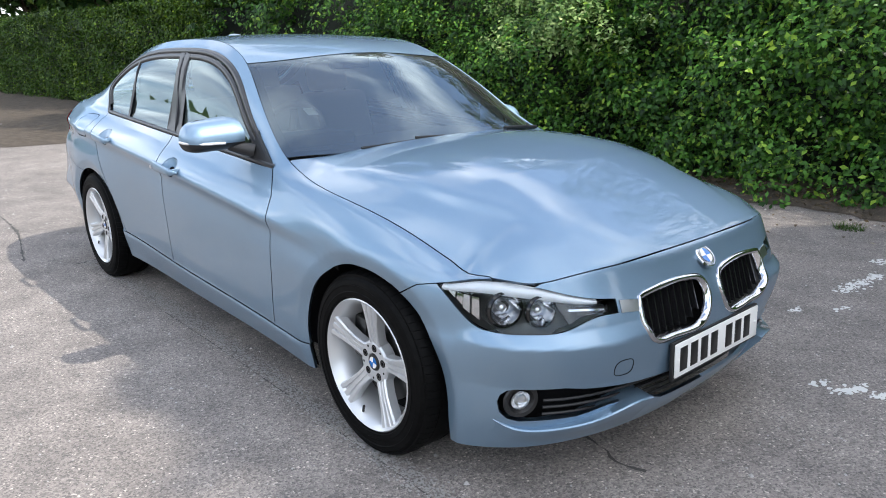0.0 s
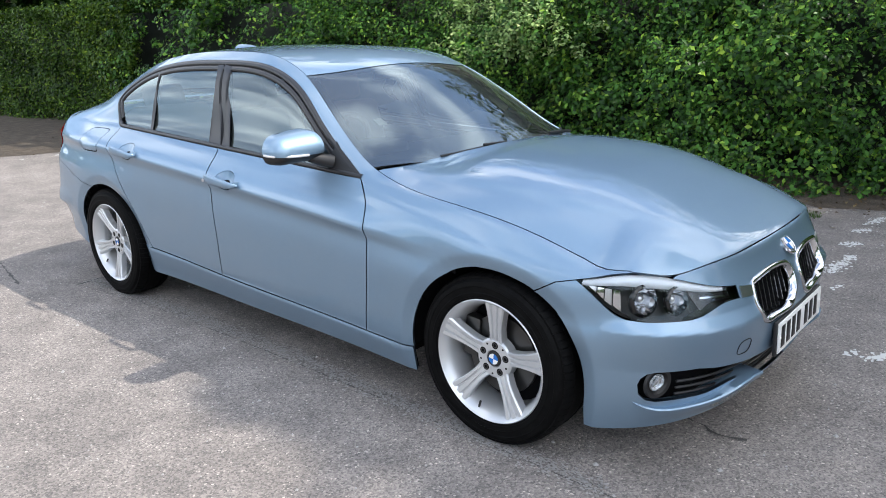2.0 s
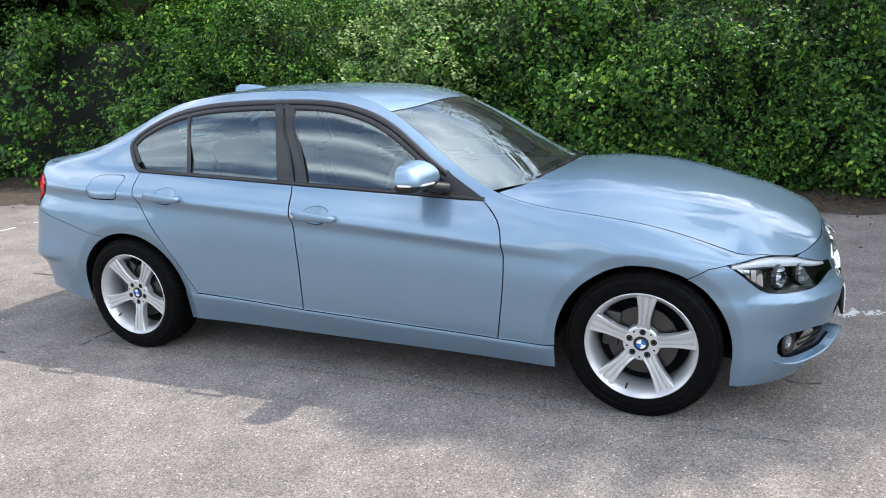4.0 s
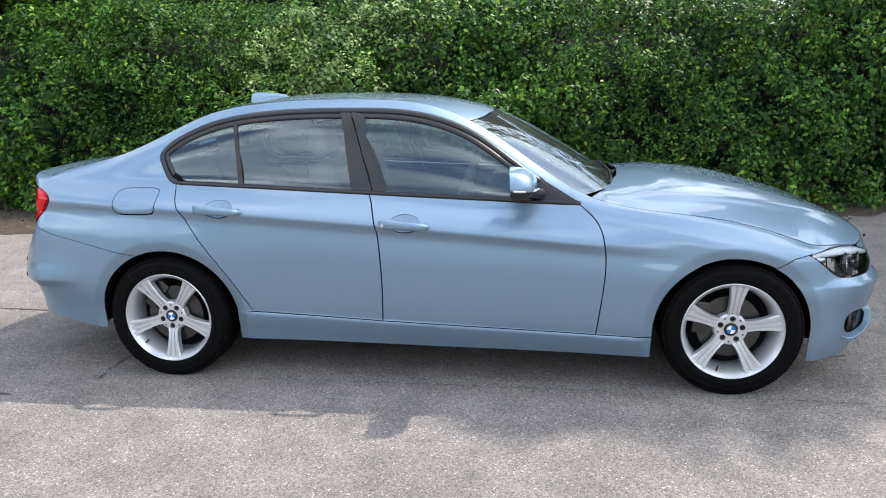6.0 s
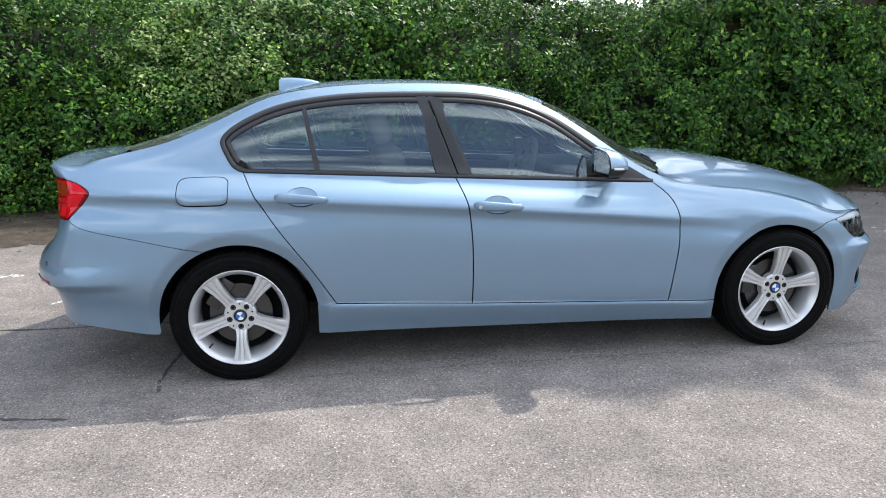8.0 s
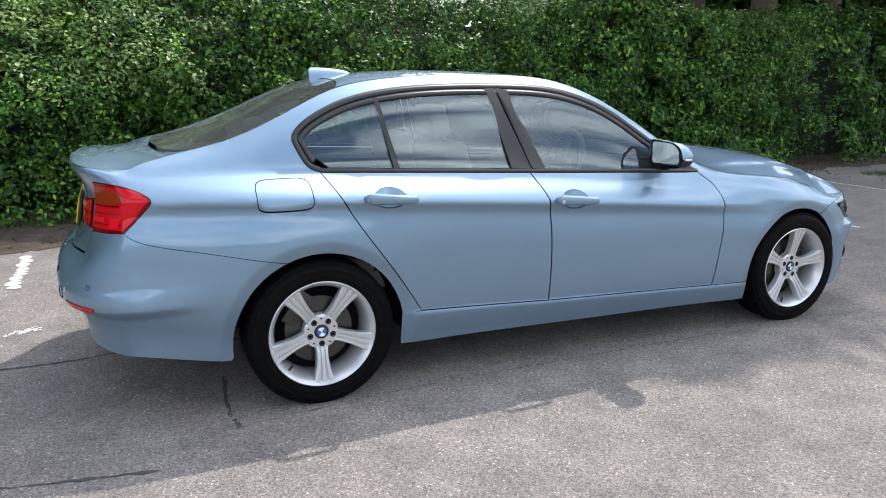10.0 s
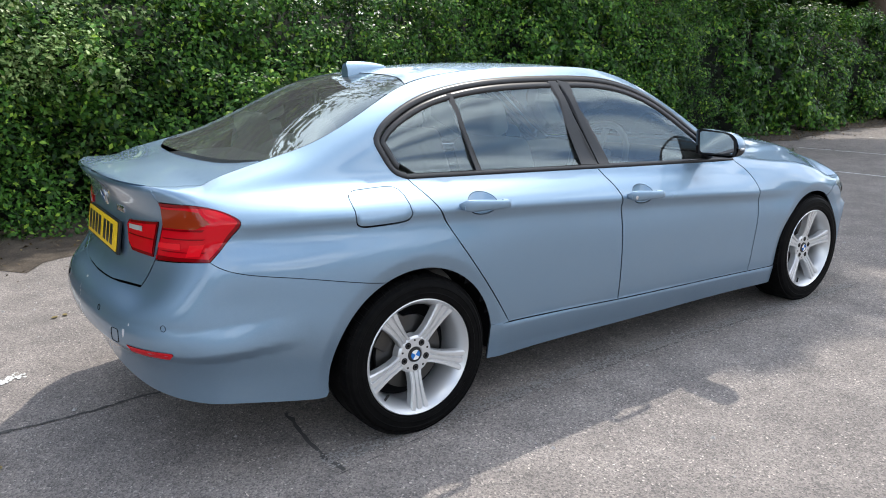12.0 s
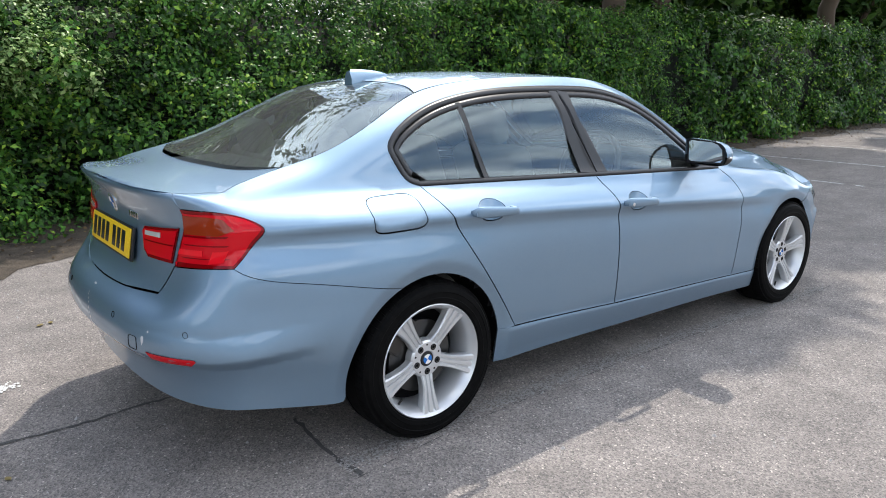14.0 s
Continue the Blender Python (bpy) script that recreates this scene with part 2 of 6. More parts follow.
def tube_bm(points, radius, sides=10, taper=None):
    bm = bmesh.new()
    pts = [Vector(p) for p in points]
    rings = []
    up = Vector((0.13, 0.21, 0.97))
    for i, p in enumerate(pts):
        d = (pts[min(i + 1, len(pts) - 1)] - pts[max(i - 1, 0)]).normalized()
        u = d.cross(up).normalized()
        w = d.cross(u)
        r = radius if taper is None else radius + (taper - radius) * i / (len(pts) - 1)
        rings.append([bm.verts.new(p + r * (math.cos(2 * math.pi * k / sides) * u + math.sin(2 * math.pi * k / sides) * w)) for k in range(sides)])
    for a, b in zip(rings, rings[1:]):
        for k in range(sides):
            bm.faces.new((a[k], a[(k + 1) % sides], b[(k + 1) % sides], b[k]))
    bm.faces.new(rings[0])
    bm.faces.new(rings[-1][::-1])
    return bm


# ---- the car's surfaces: smooth curves along its length, lofted upwards ----
def spline(keys, values):
    """A natural cubic spline through the keys, for arrays."""
    k, y = np.asarray(keys, float), np.asarray(values, float)
    n = len(k)
    h = np.diff(k)
    a, r = np.zeros((n, n)), np.zeros((n,) + y.shape[1:])
    a[0, 0] = a[-1, -1] = 1
    for i in range(1, n - 1):
        a[i, i - 1], a[i, i], a[i, i + 1] = h[i - 1], 2 * (h[i - 1] + h[i]), h[i]
        r[i] = 6 * ((y[i + 1] - y[i]) / h[i] - (y[i] - y[i - 1]) / h[i - 1])
    m = np.linalg.solve(a, r)

    def at(x):
        x = np.atleast_1d(np.asarray(x, float))
        i = np.clip(np.searchsorted(k, x) - 1, 0, n - 2)
        sh = (-1,) + (1,) * (y.ndim - 1)
        hi, p, q = h[i].reshape(sh), (k[i + 1] - x).reshape(sh), (x - k[i]).reshape(sh)
        return (m[i] * p ** 3 + m[i + 1] * q ** 3) / (6 * hi) + (y[i] / hi - m[i] * hi / 6) * p + (y[i + 1] / hi - m[i + 1] * hi / 6) * q
    return at


REAR_S, FRONT_S = -0.72, 3.18
XK = [-0.72, -0.3, 0.0, 0.45, 1.3, 2.2, 2.6, 2.81, 3.18]
# heights of the lower edge, the swage line and the shoulder
z_low = spline([-0.72, -0.38, 0.0, 0.38, 2.42, 2.81, 3.18], [0.296, 0.245, 0.215, 0.208, 0.178, 0.170, 0.165])
z_swage = spline([-0.72, -0.26, 0.25, 0.7, 1.12, 1.7, 2.17, 2.7, 3.18], [0.926, 0.914, 0.886, 0.855, 0.824, 0.779, 0.738, 0.684, 0.600])
z_belt = spline([-0.72, -0.3, 0.0, 0.5, 1.07, 1.6, 2.1, 2.4, 2.8, 3.18], [1.014, 1.024, 1.016, 0.986, 0.955, 0.928, 0.902, 0.850, 0.776, 0.706])
y_belt = spline([-0.72, -0.3, 0.0, 0.5, 1.07, 1.6, 2.1, 2.4, 2.8, 3.18], [0.706, 0.733, 0.742, 0.760, 0.772, 0.778, 0.786, 0.822, 0.838, 0.785])
half_width = [
    spline(XK, [0.792, 0.862, 0.866, 0.840, 0.838, 0.842, 0.860, 0.860, 0.806]),
    spline(XK, [0.806, 0.880, 0.888, 0.864, 0.864, 0.867, 0.884, 0.884, 0.820]),
    spline(XK, [0.840, 0.901, 0.902, 0.876, 0.876, 0.878, 0.895, 0.898, 0.828]),
    spline(XK, [0.832, 0.901, 0.906, 0.882, 0.881, 0.882, 0.898, 0.900, 0.832]),
    spline(XK, [0.806, 0.882, 0.892, 0.880, 0.880, 0.882, 0.896, 0.896, 0.830]),
    spline(XK, [0.782, 0.864, 0.878, 0.875, 0.876, 0.878, 0.889, 0.890, 0.826]),
    spline(XK, [0.780, 0.854, 0.867, 0.869, 0.873, 0.873, 0.880, 0.882, 0.820]),
]
z_part = [0.0, 0.17, 0.36, 0.58, 0.82]
# greenhouse and wing tops above the shoulder: half-way, rail and inner seam
UK = [-0.72, -0.5, -0.3, -0.05, 0.15, 0.37, 0.7, 1.0, 1.27, 1.55, 1.82, 2.08, 2.25, 2.5, 2.8, 3.18]
y_rail = spline(UK, [0.672, 0.672, 0.670, 0.656, 0.622, 0.604, 0.594, 0.592, 0.596, 0.632, 0.704, 0.760, 0.780, 0.800, 0.800, 0.762])
z_rail = spline(UK, [1.036, 1.068, 1.108, 1.198, 1.282, 1.336, 1.362, 1.364, 1.347, 1.262, 1.096, 0.936, 0.897, 0.864, 0.818, 0.713])
y_seam = spline(UK, [0.642, 0.618, 0.622, 0.590, 0.545, 0.534, 0.533, 0.538, 0.545, 0.582, 0.662, 0.724, 0.750, 0.783, 0.776, 0.732])
z_seam = spline(UK, [1.047, 1.098, 1.150, 1.256, 1.345, 1.390, 1.412, 1.412, 1.392, 1.302, 1.138, 0.968, 0.908, 0.872, 0.830, 0.718])
VK = [0.0, 0.11, 0.25, 0.38, 0.53, 0.60, 0.635, 0.70, 0.775, 0.93, 1.07, 1.16]
V_SHOULDER, V_RAIL, V_SEAM = 0.775, 1.07, 1.16
# the nose and tail: how far each level reaches, its height there, and the round of the corner in plan
nose_x = [3.520, 3.565, 3.590, 3.602, 3.588, 3.566, 3.552, 3.530, 3.505]
nose_z = [0.185, 0.255, 0.345, 0.455, 0.575, 0.625, 0.655, 0.700, 0.738]
tail_x = [-0.948, -0.980, -1.024, -1.026, -0.960, -0.908, -0.900, -0.908, -0.942]
tail_z = [0.300, 0.425, 0.488, 0.612, 0.668, 0.800, 0.870, 0.970, 1.046]
CORNER_F = [(0.0, 1.0), (0.22, 0.965), (0.53, 0.860), (0.78, 0.70), (0.955, 0.40), (1.0, 0.0), (0.955, -0.40)]
CORNER_R = [(0.0, 1.0), (0.22, 0.960), (0.51, 0.858), (0.76, 0.70), (0.945, 0.40), (1.0, 0.0), (0.945, -0.40)]
CORNER_S = [0.0, 0.11, 0.26, 0.42, 0.68, 1.02, 1.36]
NOSE_S, TAIL_S = FRONT_S + 1.02, REAR_S - 1.02


def level_curves():
    made = []
    sides = np.array([-0.72, -0.5, -0.3, -0.1, 0.1, 0.3, 0.55, 0.9, 1.3, 1.7, 2.0, 2.2, 2.4, 2.6, 2.8, 3.0, 3.18])
    for k in range(9):
        lo, sw, be = z_low(sides), z_swage(sides), z_belt(sides)
        if k < 5:
            zz, yy = lo + z_part[k] * (sw - lo), half_width[k](sides)
        elif k < 7:
            zz, yy = sw - (0.062 if k == 5 else 0.0), half_width[k](sides)
        elif k == 7:
            zz, yy = 0.5 * (sw + be), 0.5 * (half_width[6](sides) + y_belt(sides)) + 0.012
        else:
            zz, yy = be, y_belt(sides)
        pts = [(s, x, y, z) for s, x, y, z in zip(sides, sides, yy, zz)]
        for (fx, fy), (rx, ry), ds in zip(CORNER_F[1:], CORNER_R[1:], CORNER_S[1:]):
            blend, back = min(1.0, ds / 0.42), min(1.0, ds / (0.42 if k < 7 else 0.32))
            pts.append((FRONT_S + ds, FRONT_S + (nose_x[k] - FRONT_S) * fx, yy[-1] * fy, zz[-1] + (nose_z[k] - zz[-1]) * blend))
            pts.insert(0, (REAR_S - ds, REAR_S + (tail_x[k] - REAR_S) * rx, yy[0] * ry, zz[0] + (tail_z[k] - zz[0]) * back))
        a = np.array(pts)
        made.append(spline(a[:, 0], a[:, 1:]))
    return made


LEVELS = level_curves()


def surf(s, v):
    """Points of the body's right-hand side (as half-widths) at s along and v up the section."""
    s, v = np.atleast_1d(np.asarray(s, float)), np.atleast_1d(np.asarray(v, float))
    s, v = np.broadcast_arrays(s, v)
    rows = [lv(s) for lv in LEVELS]
    sc = np.clip(s, REAR_S, FRONT_S)
    d = (LEVELS[8](s + 0.01) - LEVELS[8](s - 0.01))[:, :2]
    d /= np.linalg.norm(d, axis=1)[:, None]
    inward = np.stack([d[:, 1], -d[:, 0]], 1)
    yb, zb = y_belt(sc), z_belt(sc)
    fall = np.clip(1 - (-0.62 - s) / 0.36, 0.0, 1.0)
    fall = 0.06 + 0.94 * fall * fall * (3 - 2 * fall)
    for yy, zz in ((0.5 * (yb + y_rail(sc)) + 0.040 * np.clip(z_rail(sc) - zb, 0.0, 0.3), 0.5 * (zb + z_rail(sc))), (y_rail(sc), z_rail(sc)), (y_seam(sc), z_seam(sc))):
        off = (yb - yy)[:, None] * inward
        rows.append(np.concatenate([rows[8][:, :2] + off, rows[8][:, 2:] + (fall * (zz - zb))[:, None]], 1))
    keys = np.stack(rows, 0).transpose(1, 0, 2)
    # each section is a smooth curve by its own chord lengths
    h = np.linalg.norm(np.diff(keys, axis=1), axis=2) + 1e-6
    n, k = len(s), len(VK)
    a, r = np.zeros((n, k, k)), np.zeros((n, k, 3))
    a[:, 0, 0] = a[:, -1, -1] = 1
    slope = np.diff(keys, axis=1) / h[:, :, None]
    for i in range(1, k - 1):
        a[:, i, i - 1], a[:, i, i], a[:, i, i + 1] = h[:, i - 1], 2 * (h[:, i - 1] + h[:, i]), h[:, i]
        r[:, i] = 6 * (slope[:, i] - slope[:, i - 1])
    m = np.linalg.solve(a, r)
    j = np.clip(np.searchsorted(VK, v) - 1, 0, k - 2)
    vk, row = np.array(VK), np.arange(n)
    f = ((v - vk[j]) / (vk[j + 1] - vk[j]))[:, None]
    hj = h[row, j][:, None]
    p, q = (1 - f) * hj, f * hj
    m0, m1, k0, k1 = m[row, j], m[row, j + 1], keys[row, j], keys[row, j + 1]
    out = (m0 * p ** 3 + m1 * q ** 3) / (6 * hj) + (k0 / hj - m0 * hj / 6) * p + (k1 / hj - m1 * hj / 6) * q
    out[:, :2] -= inward * crease(s, out[:, 2])[:, None]
    return out


def ridge(dz, up, down, soft=0.006):
    """A soft-edged fold: 1 on the line, falling off over the given heights above and below it."""
    r = np.sqrt(dz * dz + soft ** 2) - soft
    return np.clip(1 - np.where(dz > 0, r / up, r / down), 0, 1)


def crease(s, z):
    """How far the bumpers' pressed folds stand out of the loft."""
    front = 0.026 * np.clip((s - 3.22) / 0.2, 0, 1) * np.clip((3.95 - s) / 0.25, 0, 1) * ridge(z - 0.530, 0.036, 0.13, 0.003)
    rear = 0.020 * np.clip((-0.46 - s) / 0.25, 0, 1) * ridge(z - (0.492 + 0.02 * np.clip((s + 0.9) / 0.4, 0, 1)), 0.085, 0.035, 0.003)
    line = 0.385 - 0.0431 * s
    sill = 0.007 * np.clip((s - 0.36) / 0.12, 0, 1) * np.clip((2.46 - s) / 0.12, 0, 1) * ridge(z - (line - 0.016), 0.015, 0.09)
    swage = 0.021 * np.clip((s + 0.75) / 0.3, 0, 1) * np.clip((2.62 - s) / 0.5, 0, 1) * ridge(z - z_swage(np.clip(s, -0.72, 3.18)), 0.085, 0.040, 0.003)
    # the wheel arches' flanges turn inwards
    rolled = 0.0
    for cx, cz, rad in ((2.808, 0.305, 0.366), (0.0, 0.300, 0.377)):
        d = np.hypot(s - cx, z - cz) - rad - 0.050
        rolled = rolled + 0.34 * (np.sqrt(d * d + 0.006 ** 2) - d) / 2 * (d > -0.2)
    return front + rear + sill + swage - np.minimum(rolled, 0.018)


def surf_normal(s, v):
    e = 0.004
    a = surf(np.asarray(s) + e, v) - surf(np.asarray(s) - e, v)
    b = surf(s, np.asarray(v) + e) - surf(s, np.asarray(v) - e)
    n = np.cross(b, a)
    n /= np.linalg.norm(n, axis=1)[:, None] + 1e-12
    return n


TAB_S, TAB_V = np.linspace(TAIL_S, NOSE_S, 900), np.linspace(0.0, V_SEAM, 240)
TAB_Z = surf(np.repeat(TAB_S, 240), np.tile(TAB_V, 900))[:, 2].reshape(900, 240)


def at_z(s, z, lo=0.0, hi=V_RAIL):
    """The v at which the section at s has the height z."""
    f = np.clip((s - TAB_S[0]) / (TAB_S[1] - TAB_S[0]), 0, 898.999)
    i = int(f)
    col = TAB_Z[i] * (1 - f + i) + TAB_Z[i + 1] * (f - i)
    keep = (TAB_V >= lo) & (TAB_V <= hi)
    return float(np.interp(z, np.maximum.accumulate(col[keep]), TAB_V[keep]))


def sz(points, lo=0.0, hi=V_RAIL):
    return [(s, at_z(s, z, lo, hi)) for s, z in points]


def dense(points, step=0.02):
    out = []
    for a, b in zip(points, points[1:]):
        k = max(1, int(math.dist(a, b) / step))
        out += [(a[0] + (b[0] - a[0]) * i / k, a[1] + (b[1] - a[1]) * i / k) for i in range(k)]
    return out + [points[-1]]


def curve(points, step=0.02):
    """A smooth line through a few points."""
    p = np.array(points, float)
    k = np.concatenate([[0], np.cumsum(np.linalg.norm(np.diff(p, axis=0), axis=1))])
    f = spline(k, p)
    return [tuple(q) for q in f(np.linspace(0, k[-1], max(3, int(k[-1] / step))))]


def inside(x, y, poly):
    """Which of the points lie in a polygon."""
    x, y = np.asarray(x, float), np.asarray(y, float)
    p = np.array(poly)
    q = np.roll(p, -1, axis=0)
    hit = np.zeros(x.shape, bool)
    for (x0, y0), (x1, y1) in zip(p, q):
        if y0 != y1:
            hit ^= ((y0 > y) != (y1 > y)) & (x < (x1 - x0) * (y - y0) / (y1 - y0) + x0)
    return hit


def inset(poly, gap):
    n = len(poly)
    area = sum(poly[i][0] * poly[(i + 1) % n][1] - poly[(i + 1) % n][0] * poly[i][1] for i in range(n))
    sgn = 1 if area > 0 else -1
    out = []
    for i in range(n):
        a, b, c = poly[i - 1], poly[i], poly[(i + 1) % n]
        u, w = (b[0] - a[0], b[1] - a[1]), (c[0] - b[0], c[1] - b[1])
        nx, ny = -(u[1] + w[1]) * sgn, (u[0] + w[0]) * sgn
        m = math.hypot(nx, ny) or 1
        out.append((b[0] + gap * nx / m, b[1] + gap * ny / m))
    return out


def clean(poly, least=0.004):
    out = []
    for p in poly:
        if not out or math.dist(p, out[-1]) > least:
            out.append(p)
    if math.dist(out[0], out[-1]) < least:
        out.pop()
    return out


def flat_mesh(outline, holes, step):
    """Triangles over an outline in the plane, with holes: points, faces and the boundary's edges."""
    loops = [clean(outline)] + [clean(h) for h in holes]
    pts, edges = [], []
    for lp in loops:
        k = len(pts)
        pts += lp
        edges += [(k + i, k + (i + 1) % len(lp)) for i in range(len(lp))]
    xs, ys = [p[0] for p in loops[0]], [p[1] for p in loops[0]]
    rim = np.array(pts)
    gx, gy = np.meshgrid(np.arange(min(xs), max(xs), step), np.arange(min(ys), max(ys), step))
    gx = gx + 0.5 * step * (np.arange(len(gx)) % 2)[:, None]
    gx, gy = gx.ravel(), gy.ravel()
    ok = inside(gx, gy, loops[0])
    for h in loops[1:]:
        ok &= ~inside(gx, gy, h)
    gx, gy = gx[ok], gy[ok]
    if len(gx):
        near = np.min(np.abs(gx[:, None] - rim[None, :, 0]) + np.abs(gy[:, None] - rim[None, :, 1]), axis=1) > 0.45 * step
        pts += list(zip(gx[near], gy[near]))
    v, _, f, *_ = delaunay_2d_cdt([Vector(p) for p in pts], edges, [], 0, 1e-5)
    va, fa = np.array([(p[0], p[1]) for p in v]), np.array([tuple(t) for t in f])
    c = va[fa].mean(1)
    ok = inside(c[:, 0], c[:, 1], loops[0])
    for h in loops[1:]:
        ok &= ~inside(c[:, 0], c[:, 1], h)
    keep = [tuple(int(i) for i in t) for t in fa[ok]]
    v = [(p[0], p[1]) for p in v]
    count = {}
    for t in keep:
        for a, b in zip(t, t[1:] + t[:1]):
            count[(a, b)] = 1
    border = [e for e in count if (e[1], e[0]) not in count]
    return v, keep, border


def build_panel(name, points, normals, faces, border, mat, parent, label, thick, sign):
    """A sheet with its returned edges, for sign -1 on the car's right side and +1 on its left, 0 for both sides in one."""
    verts, nors, polys = [], [], []
    for sg in ((-1, 1) if sign == 0 else (sign,)):
        k = len(verts)
        p, n = points.copy(), normals.copy()
        p[:, 1] *= sg
        n[:, 1] *= sg
        c = len(p)
        verts += list(p) + list(p - n * thick)
        nors += list(n) + list(n)
        flip = sg < 0
        tri = points[np.array(faces)]
        ccw = np.sum(np.cross(tri[:, 1] - tri[:, 0], tri[:, 2] - tri[:, 0]) * normals[np.array(faces)[:, 0]]) > 0
        for f in faces:
            polys.append(tuple(k + i for i in (f if ccw != flip else f[::-1])))
        if thick:
            rim = {}
            for a, b in border:
                q = [k + a, k + b]
                for i in (a, b):
                    if i not in rim:
                        rim[i] = len(verts)
                        verts += [p[i], p[i] - n[i] * thick]
                        nors += [n[i], n[i]]
                polys.append((rim[a], rim[b], rim[b] + 1, rim[a] + 1))
    used = sorted({i for f in polys for i in f})
    back = {i: j for j, i in enumerate(used)}
    return link_mesh(name, [verts[i] for i in used], [tuple(back[i] for i in f) for f in polys], mat, parent, label, normals=[nors[i] for i in used])


def body_panel(name, outline, mat, parent, label="", holes=(), sign=-1, gap=0.0025, thick=0.012, step=0.035, lift=0.0):
    raw = clean(outline)
    poly = [(a[0] if min(abs(a[0] - NOSE_S), abs(a[0] - TAIL_S)) < 1e-3 else b[0], b[1]) for a, b in zip(raw, inset(raw, gap))]
    v, f, border = flat_mesh(poly, [inset(clean(h), -gap) for h in holes], step)
    a = np.array(v)
    border = [e for e in border if not all(min(abs(a[i, 0] - NOSE_S), abs(a[i, 0] - TAIL_S)) < 2e-3 for i in e)]
    n = surf_normal(a[:, 0], a[:, 1])
    return build_panel(name, surf(a[:, 0], a[:, 1]) + n * lift, n, f, border, mat, parent, label, thick, sign)


def top_panel(name, half, height, mat, parent, label="", gap=0.0025, thick=0.012, step=0.035, lift=0.0, holes=()):
    """A sheet over an outline in plan, given for the left half from front to back or back to front, mirrored about the middle."""
    outline = half + [(x, -y) for x, y in half[::-1] if abs(y) > 1e-6]
    v, f, border = flat_mesh(inset(clean(outline), gap), list(holes), step)
    a = np.array(v)
    e = 0.004
    z = height(a[:, 0], a[:, 1])
    n = np.stack([-(height(a[:, 0] + e, a[:, 1]) - height(a[:, 0] - e, a[:, 1])) / (2 * e),
                  -(height(a[:, 0], a[:, 1] + e) - height(a[:, 0], a[:, 1] - e)) / (2 * e), np.ones(len(a))], 1)
    n /= np.linalg.norm(n, axis=1)[:, None]
    return build_panel(name, np.stack([a[:, 0], a[:, 1], z], 1) + n * lift, n, f, border, mat, parent, label, thick, 1)


def ribbon(name, outer, inner, mat, parent, label="", sign=-1, lift=0.003, thick=0.01):
    """A strip of trim between two lines on the body's side."""
    n = min(len(outer), len(inner))
    o = np.array([outer[int(i * (len(outer) - 1) / (n - 1))] for i in range(n)])
    k = np.array([inner[int(i * (len(inner) - 1) / (n - 1))] for i in range(n)])
    po, pk = surf(o[:, 0], o[:, 1]), surf(k[:, 0], k[:, 1])
    no, nk = surf_normal(o[:, 0], o[:, 1]), surf_normal(k[:, 0], k[:, 1])
    rows = [po - no * thick, po + no * lift, 0.5 * (po + pk) + no * (lift + 0.002), pk + nk * lift, pk - nk * thick]
    verts, faces = [], []
    for r in rows:
        for p in r:
            verts.append((p[0], p[1] * sign, p[2]))
    for j in range(4):
        for i in range(n - 1):
            f = (j * n + i, j * n + i + 1, (j + 1) * n + i + 1, (j + 1) * n + i)
            faces.append(f if sign < 0 else f[::-1])
    return link_mesh(name, verts, faces, mat, parent, label)

# ---- ground, hedge and trees ----
def ground_sheet():
    xs = np.concatenate([-np.geomspace(400, 12, 14), np.linspace(-11, 14, 60), np.geomspace(15, 400, 14)])
    ys = np.concatenate([-np.geomspace(400, 10, 12), np.linspace(-9, 6, 40), np.geomspace(7, 400, 12)])
    verts = [(x, y, 0.0) for y in ys for x in xs]
    k = len(xs)
    faces = [(j * k + i, j * k + i + 1, (j + 1) * k + i + 1, (j + 1) * k + i) for j in range(len(ys) - 1) for i in range(k - 1)]
    return tagged(link_mesh("ground", verts, faces, ASPHALT), "worn grey asphalt of a small car park", "ground", kind="structure")


ground_sheet()


def hedge_face(x):
    return 4.45 + 0.07 * x


def leaf_cloud(name, places, normals, sizes, mat, rng, label="", category="", spread=0.9, parent=None, hang=0.0):
    """Many single leaves, each a folded diamond of four triangles, in one mesh."""
    n = len(places)
    d = normals + rng.normal(0, spread, (n, 3))
    d /= np.linalg.norm(d, axis=1)[:, None]
    t = np.cross(d, rng.normal(0, 1, (n, 3)))
    t /= np.linalg.norm(t, axis=1)[:, None]
    t = t * (1 - hang) + hang * np.array([0, 0, -1.0])
    t -= d * np.sum(t * d, axis=1)[:, None]
    t /= np.linalg.norm(t, axis=1)[:, None]
    b = np.cross(d, t)
    s = sizes[:, None]
    base, tip = places - t * s * 0.5, places + t * s * 0.55 - d * s * 0.12
    l, r, mid = places + b * s * 0.3 + d * s * 0.07, places - b * s * 0.3 + d * s * 0.07, places + t * s * 0.05
    verts = np.stack([base, l, tip, r, mid], 1).reshape(-1, 3)
    k = np.arange(n)[:, None] * 5
    faces = np.concatenate([k + [0, 4, 1], k + [1, 4, 2], k + [2, 4, 3], k + [3, 4, 0]], 1).reshape(-1, 3)
    me = bpy.data.meshes.new(name)
    me.vertices.add(len(verts))
    me.vertices.foreach_set("co", verts.ravel())
    me.loops.add(faces.size)
    me.loops.foreach_set("vertex_index", faces.ravel())
    me.polygons.add(len(faces))
    me.polygons.foreach_set("loop_start", np.arange(len(faces)) * 3)
    me.polygons.foreach_set("loop_total", np.full(len(faces), 3))
    me.materials.append(mat)
    me.update(calc_edges=True)
    ob = new(name, me)
    if parent:
        ob.parent = parent
        return ob
    return tagged(ob, label, category, kind="stuff") if label else ob


